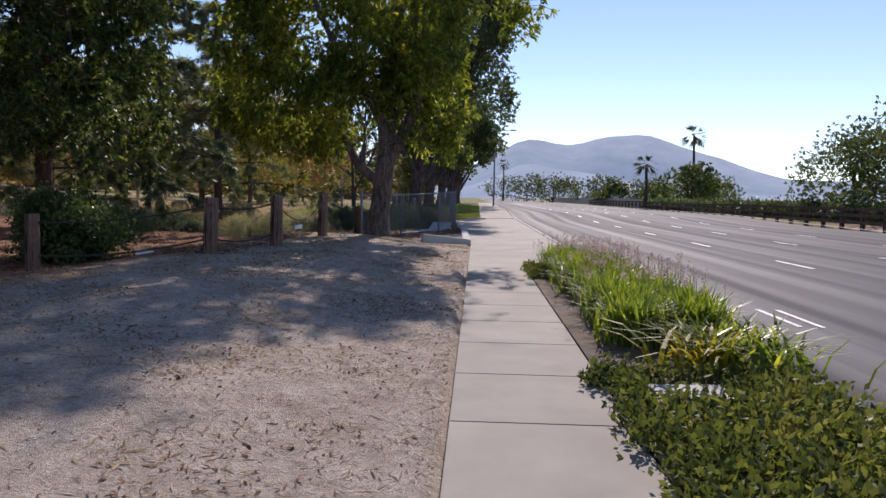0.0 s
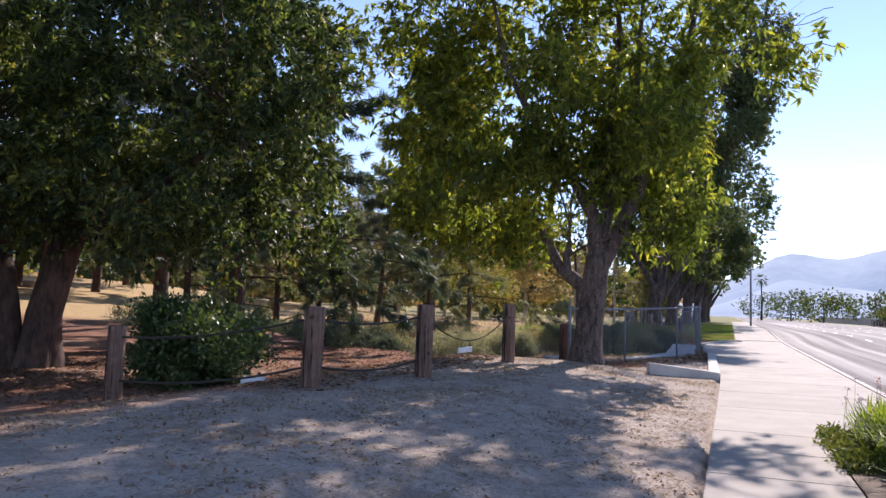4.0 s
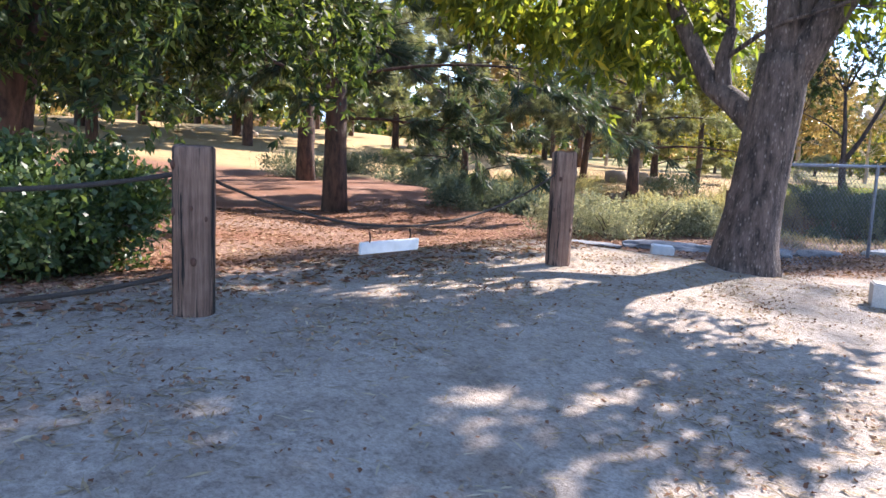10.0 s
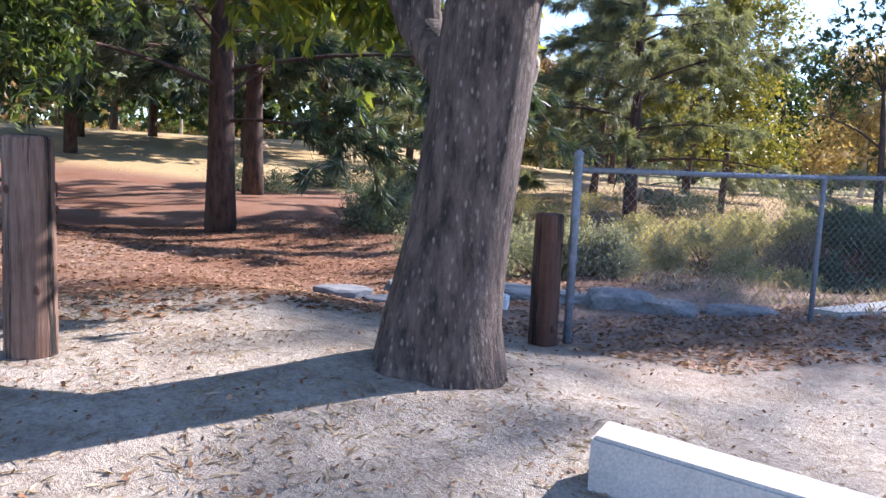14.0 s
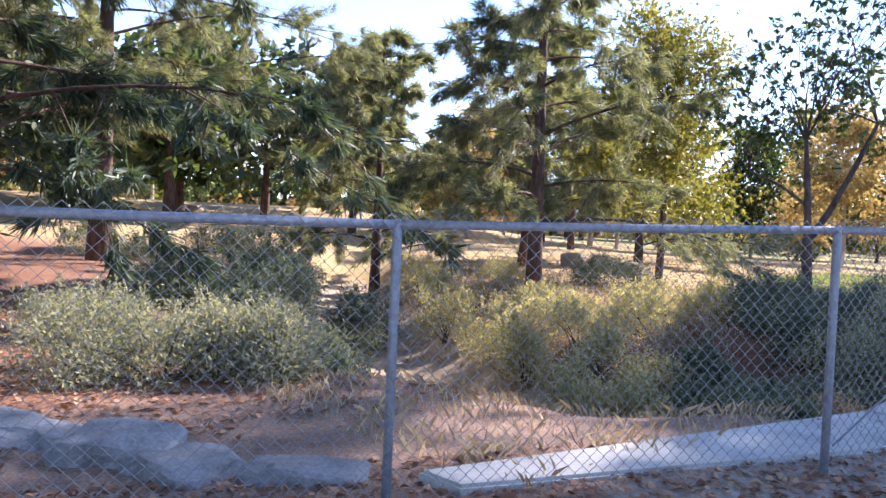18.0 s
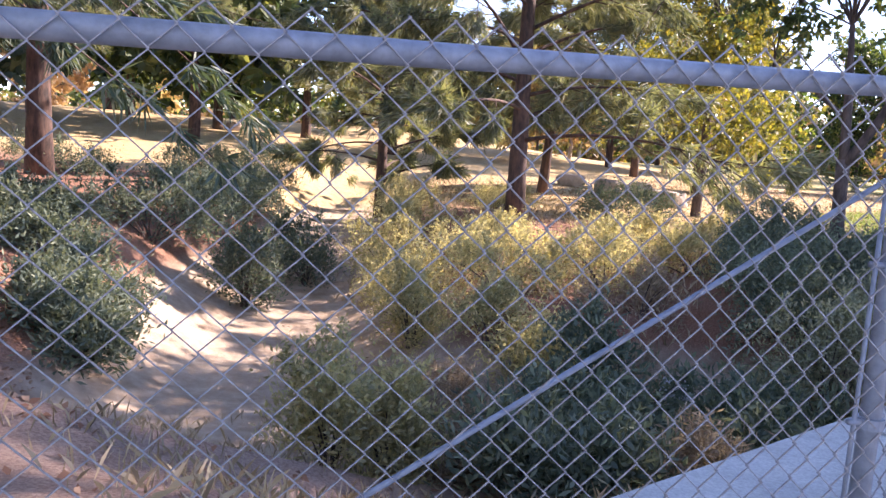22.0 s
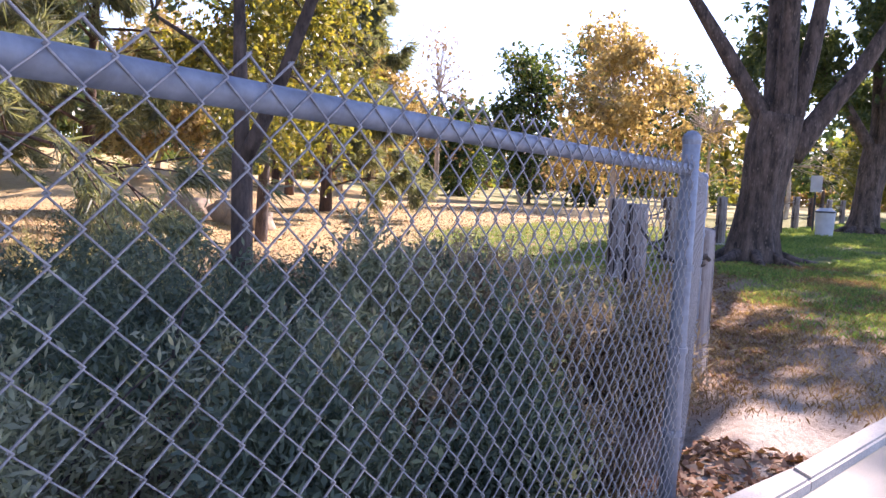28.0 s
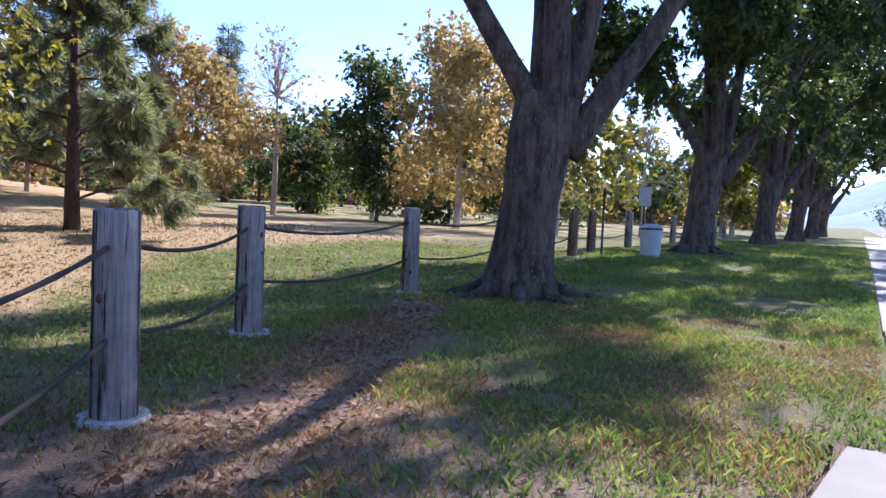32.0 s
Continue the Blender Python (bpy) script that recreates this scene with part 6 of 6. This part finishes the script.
scatter("fallen_leaves", "brown leaves and bark crumbs along the trodden path", 9000, (-6.5, -1.2, 43.6, 53), L_LITTER, (0.065, 0.03), 28, 0.65, 0.010, lambda x, y: 1 - path_free(x, y))
blades("dry_grass", "gold dry grass on the park turf", 30000, (-30, -5.5, 44, 66), L_STRAW, 0.05, 35, turf, 0.012)
blades("dry_grass", "tall dry grass along the channel bank", 9000, (-20, -5, 37, 47), L_STRAW, 0.16, 36, drygrass, 0.008)

blades("dry_grass", "dry grass tufts on the channel slope", 9000, (-7.5, -1.7, 28.3, 34.0), L_STRAW, 0.10, 37, drygrass, 0.005)

# ---- lawn furniture ----
cx, cy = -4.32, 63.4
can = thing("litter_bin", (cx, cy, ground_z(cx, cy)), "grey round litter bin with a dark lid rim", "bin")
bm = bmesh.new()
bmesh.ops.create_cone(bm, cap_ends=True, segments=24, radius1=0.25, radius2=0.29, depth=0.72)
bmesh.ops.translate(bm, verts=bm.verts, vec=(0, 0, 0.36))
part("drum", bm, M_CAN, can)
bm = bmesh.new()
bmesh.ops.create_cone(bm, cap_ends=True, segments=24, radius1=0.31, radius2=0.30, depth=0.05)
bmesh.ops.translate(bm, verts=bm.verts, vec=(0, 0, 0.735))
part("rim", bm, M_DARK, can)
bm = bmesh.new()
bmesh.ops.create_cone(bm, cap_ends=True, segments=24, radius1=0.29, radius2=0.16, depth=0.1)
bmesh.ops.translate(bm, verts=bm.verts, vec=(0, 0, 0.81))
part("lid", bm, M_CAN, can)
for sx, sy, hgt, plate in ((-5.35, 62.5, 1.75, False), (-5.0, 65.2, 1.9, True)):
    s = thing("sign_post", (sx, sy, ground_z(sx, sy)), "thin dark sign post beside the gate" if not plate else "thin post with a small pale sign seen edge-on", "sign", "gate signs")
    V, F = [], []
    tube(V, F, [(0, 0, -0.2), (0, 0, hgt)], [0.03, 0.03], 8)
    link_mesh("pole", V, F, M_DARK, s)
    bm = bmesh.new()
    bmesh.ops.create_cube(bm, size=1)
    bmesh.ops.transform(bm, matrix=Matrix.Translation((0.02, -0.05, hgt - 0.3)) @ Matrix.Diagonal((0.06 if not plate else 0.35, 0.02, 0.55, 1)), verts=bm.verts)
    part("plate", bm, M_DARK if not plate else M_CAN, s)

lamp = thing("street_lamp", (2.5, 88.0, 0.25), "tall grey street lamp pole at the kerb", "street lamp")
V, F = [], []
tube(V, F, [(0, 0, -0.2), (0, 0, 4.5), (0, 0, 8.6)], [0.11, 0.09, 0.07], 12)
link_mesh("pole", V, F, M_STEEL, lamp, True)
V, F = [], []
tube(V, F, [(0, 0, 8.4), (0.6, 0, 8.8), (1.8, 0, 8.9)], [0.05, 0.045, 0.04], 8)
arm = link_mesh("arm", V, F, M_STEEL, lamp, True)
bm = bmesh.new()
bmesh.ops.create_cube(bm, size=1)
bmesh.ops.transform(bm, matrix=Matrix.Translation((2.1, 0, 8.87)) @ Matrix.Diagonal((0.7, 0.26, 0.14, 1)), verts=bm.verts)
bmesh.ops.bevel(bm, geom=bm.edges[:], offset=0.04, segments=2, affect="EDGES")
part("lamp_head", bm, M_STEEL, arm)

# ---- far side of the road ----
railf = thing("timber_rail_fence", (0, 0, 0), "brown three-rail timber fence across the road", "fence")
post_me = None
for i in range(60):
    y = 4 + 2.4 * i
    bm = bmesh.new()
    bmesh.ops.create_cube(bm, size=1)
    bmesh.ops.transform(bm, matrix=Matrix.Translation((0, 0, 0.62)) @ Matrix.Diagonal((0.22, 0.22, 1.5, 1)), verts=bm.verts)
    bmesh.ops.bevel(bm, geom=bm.edges[:], offset=0.015, segments=1, affect="EDGES")
    if post_me is None:
        post_me = bpy.data.meshes.new("post")
        bm.to_mesh(post_me)
        post_me.materials.append(M_RAIL_BROWN)
    bm.free()
    ob = new("post", post_me)
    ob.matrix_basis = pose(22.6, y, -0.2)
    ob.parent = railf
for h in (0.38, 0.78, 1.16):
    for i in range(12):
        bm = bmesh.new()
        bmesh.ops.create_cube(bm, size=1)
        bmesh.ops.transform(bm, matrix=Matrix.Translation((22.52, 10 + i * 12, h - 0.1)) @ Matrix.Diagonal((0.07, 11.98, 0.17, 1)), verts=bm.verts)
        part("rail", bm, M_RAIL_BROWN, railf)
tagged(prism("garden_wall", [(26.2, 45), (26.5, 45), (26.5, 260), (26.2, 260)], -0.2, 1.5, M_WALLP), "low beige plaster wall behind the rail fence", "wall", kind="structure")
tagged(strip("far_kerb", 21.98, 22.3, -60, 400, -0.05, M_KERB, 40), "pale kerb across the road", "kerb", kind="structure")
nr = np.random.default_rng(5)
for i in range(14):
    y = 34 + i * 5.6
    pts = blob_points(nr, [(0, 0, 0.7, 0.9, 3.2, 0.75), (0.1, 1.0, 0.8, 0.8, 2.0, 0.7)], 190, 0.5, 0.3, 0.9)
    h = thing("hedge", (25.0, y, 0.0), "clipped dark-green hedge across the road", "hedge", "hedges")
    quads_mesh("foliage", leaf_quads(nr, pts, 13, 0.2, 0.22, 0.13, 0), L_DARK if i % 3 else L_BUSH, h)
for i, (x, y, hgt, r, leaf) in enumerate([(28.0, 50.0, 8.0, 4.8, L_DARK), (29.0, 44.0, 9.5, 4.6, L_BIGROW), (28.0, 57.0, 7.0, 4.2, L_BIGROW), (31, 38, 9, 5, L_YELLOWGREEN), (31, 110, 6.5, 4.5, L_DARK), (34, 118, 6.0, 4.0, L_BIGROW), (30, 190, 7, 6, L_BIGROW), (22, 210, 8, 7, L_DARK), (16, 230, 9, 7, L_BIGROW), (40, 180, 6, 5, L_DARK), (50, 160, 6, 6, L_BIGROW), (36, 150, 5, 4, L_DARK), (28, 260, 9, 9, L_BIGROW), (10, 270, 9, 8, L_BIGROW), (62, 200, 7, 7, L_YELLOWGREEN), (27, 150, 5.5, 3.4, L_DARK)]):
    far = y > 100
    tree("green roadside tree beyond the garden wall", (x, y, 0.0), [(0, 0, -0.3), (0.1, 0, hgt * 0.3), (0, 0, hgt * 0.6)], [0.2, 0.17, 0.1], [(0, 0, hgt * 0.5, r, r, hgt * 0.45), (r * 0.4, 0, hgt * 0.65, r * 0.6, r * 0.6, hgt * 0.35)],
         M_BARK_DARK, leaf, 700 + i, clumps=150 if far else 380, per=30 if far else 36, spread=0.6 if far else 0.42, size=(0.42, 0.22) if far else (0.24, 0.10), reach=5 if far else 16, depth=0 if far else 1, group="roadside trees", flare=False)


def palm(at, h, seed, r=2.2):
    rng = np.random.default_rng(seed)
    ob = thing("palm_tree", at, "tall thin palm with a round head of fronds", "palm", "palms")
    V, F = [], []
    tube(V, F, [(0, 0, -0.3), (0.15, 0, h * 0.5), (0.0, 0, h)], [0.32, 0.2, 0.17], 8)
    link_mesh("trunk", V, F, M_BARK_PINE, ob, True)
    co = []
    for k in range(46):
        a, e = rng.uniform(0, 6.28), rng.uniform(-0.9, 1.2)
        d = np.array((math.cos(a) * math.cos(e), math.sin(a) * math.cos(e), math.sin(e)))
        s = np.cross(d, (0, 0, 1.0)) + rng.normal(size=3) * 0.2
        s /= np.linalg.norm(s)
        c = np.array((0, 0, h))
        for q in np.linspace(-0.6, 0.6, 7):
            dd = d + s * q * 0.8
            tip = c + d * r * 0.5 + dd * r * 0.55 - np.array((0, 0, 0.25 * r))
            b0 = c + d * r * 0.45
            co.append([b0 - s * 0.03, b0 + s * 0.03, (b0 + tip) / 2 + s * 0.06, tip])
    quads_mesh("fronds", np.array(co), L_PALM, ob)
    return ob


palm((32.5, 113, 0), 11.0, 1)
palm((33.0, 118, 0), 5.6, 2, 1.8)
palm((22.7, 100, 0), 6.0, 3, 1.8)
palm((9.0, 240, 0), 12.0, 4)

# ---- far woods that close the park ----
def woods(label, n, a0, a1, d0, d1, top, leaf, seed):
    rng = np.random.default_rng(seed)
    a = np.radians(rng.uniform(a0, a1, n))
    d = rng.uniform(d0, d1, n)
    x, y = -np.sin(a) * d, 30 + np.cos(a) * d
    h = np.array([top * (0.75 + 0.6 * noise.noise(Vector((q * 14, seed, 0))) + 0.3 * noise.noise(Vector((q * 55, seed, 2)))) for q in a])
    z = h * rng.uniform(0, 1, n) ** 0.8 + 0.9
    co = leaf_quads(rng, np.stack([x, y, z], 1), 7, 0.7, 1.1, 0.8, 0.2)
    return tagged(quads_mesh("far_woods", co, leaf), label, "woods", kind="stuff")


woods("dark green woods closing the far park", 4800, 4, 100, 150, 175, 9.0, L_BIGROW, 1)
woods("yellowing woods in the far park", 1800, 4, 100, 135, 152, 6.0, L_YELLOWGREEN, 2)
woods("rusty woods in the far park", 1400, 4, 100, 130, 150, 6.0, L_RUST, 3)

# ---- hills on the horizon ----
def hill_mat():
    m, nt, b = mat_base("painted_haze_hills")
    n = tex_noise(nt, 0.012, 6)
    # distance haze is painted in: bluish base colour plus a faint blue glow
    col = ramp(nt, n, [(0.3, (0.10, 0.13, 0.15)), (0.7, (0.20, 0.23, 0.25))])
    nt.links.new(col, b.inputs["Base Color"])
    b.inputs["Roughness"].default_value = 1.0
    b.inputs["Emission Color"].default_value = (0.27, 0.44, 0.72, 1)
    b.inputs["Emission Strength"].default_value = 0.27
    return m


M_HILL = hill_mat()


def ridge(name, dist, peaks, base, seed, a0, a1):
    V, F = [], []
    n = 160
    for i in range(n + 1):
        a = radians(a0 + (a1 - a0) * i / n)
        h = base + sum(p[1] * math.exp(-((math.degrees(a) - p[0]) / p[2]) ** 2) for p in peaks)
        h *= 1 + 0.10 * noise.noise(Vector((i * 0.09, seed, 0))) + 0.05 * noise.noise(Vector((i * 0.4, seed, 1)))
        for k, (dd, f) in enumerate(((0, 0.0), (0.12, 0.45), (0.25, 1.0), (0.5, 0.7))):
            r = dist * (1 + dd)
            V.append((math.sin(a) * r, math.cos(a) * r, -6 + h * f * (1 + 0.05 * noise.noise(Vector((i * 0.3, k, seed))))))
    for i in range(n):
        for k in range(3):
            F.append((i * 4 + k, i * 4 + k + 1, (i + 1) * 4 + k + 1, (i + 1) * 4 + k))
    return tagged(link_mesh(name, V, F, M_HILL, smooth=True), "hills on the horizon with painted blue haze", "hills", kind="structure")


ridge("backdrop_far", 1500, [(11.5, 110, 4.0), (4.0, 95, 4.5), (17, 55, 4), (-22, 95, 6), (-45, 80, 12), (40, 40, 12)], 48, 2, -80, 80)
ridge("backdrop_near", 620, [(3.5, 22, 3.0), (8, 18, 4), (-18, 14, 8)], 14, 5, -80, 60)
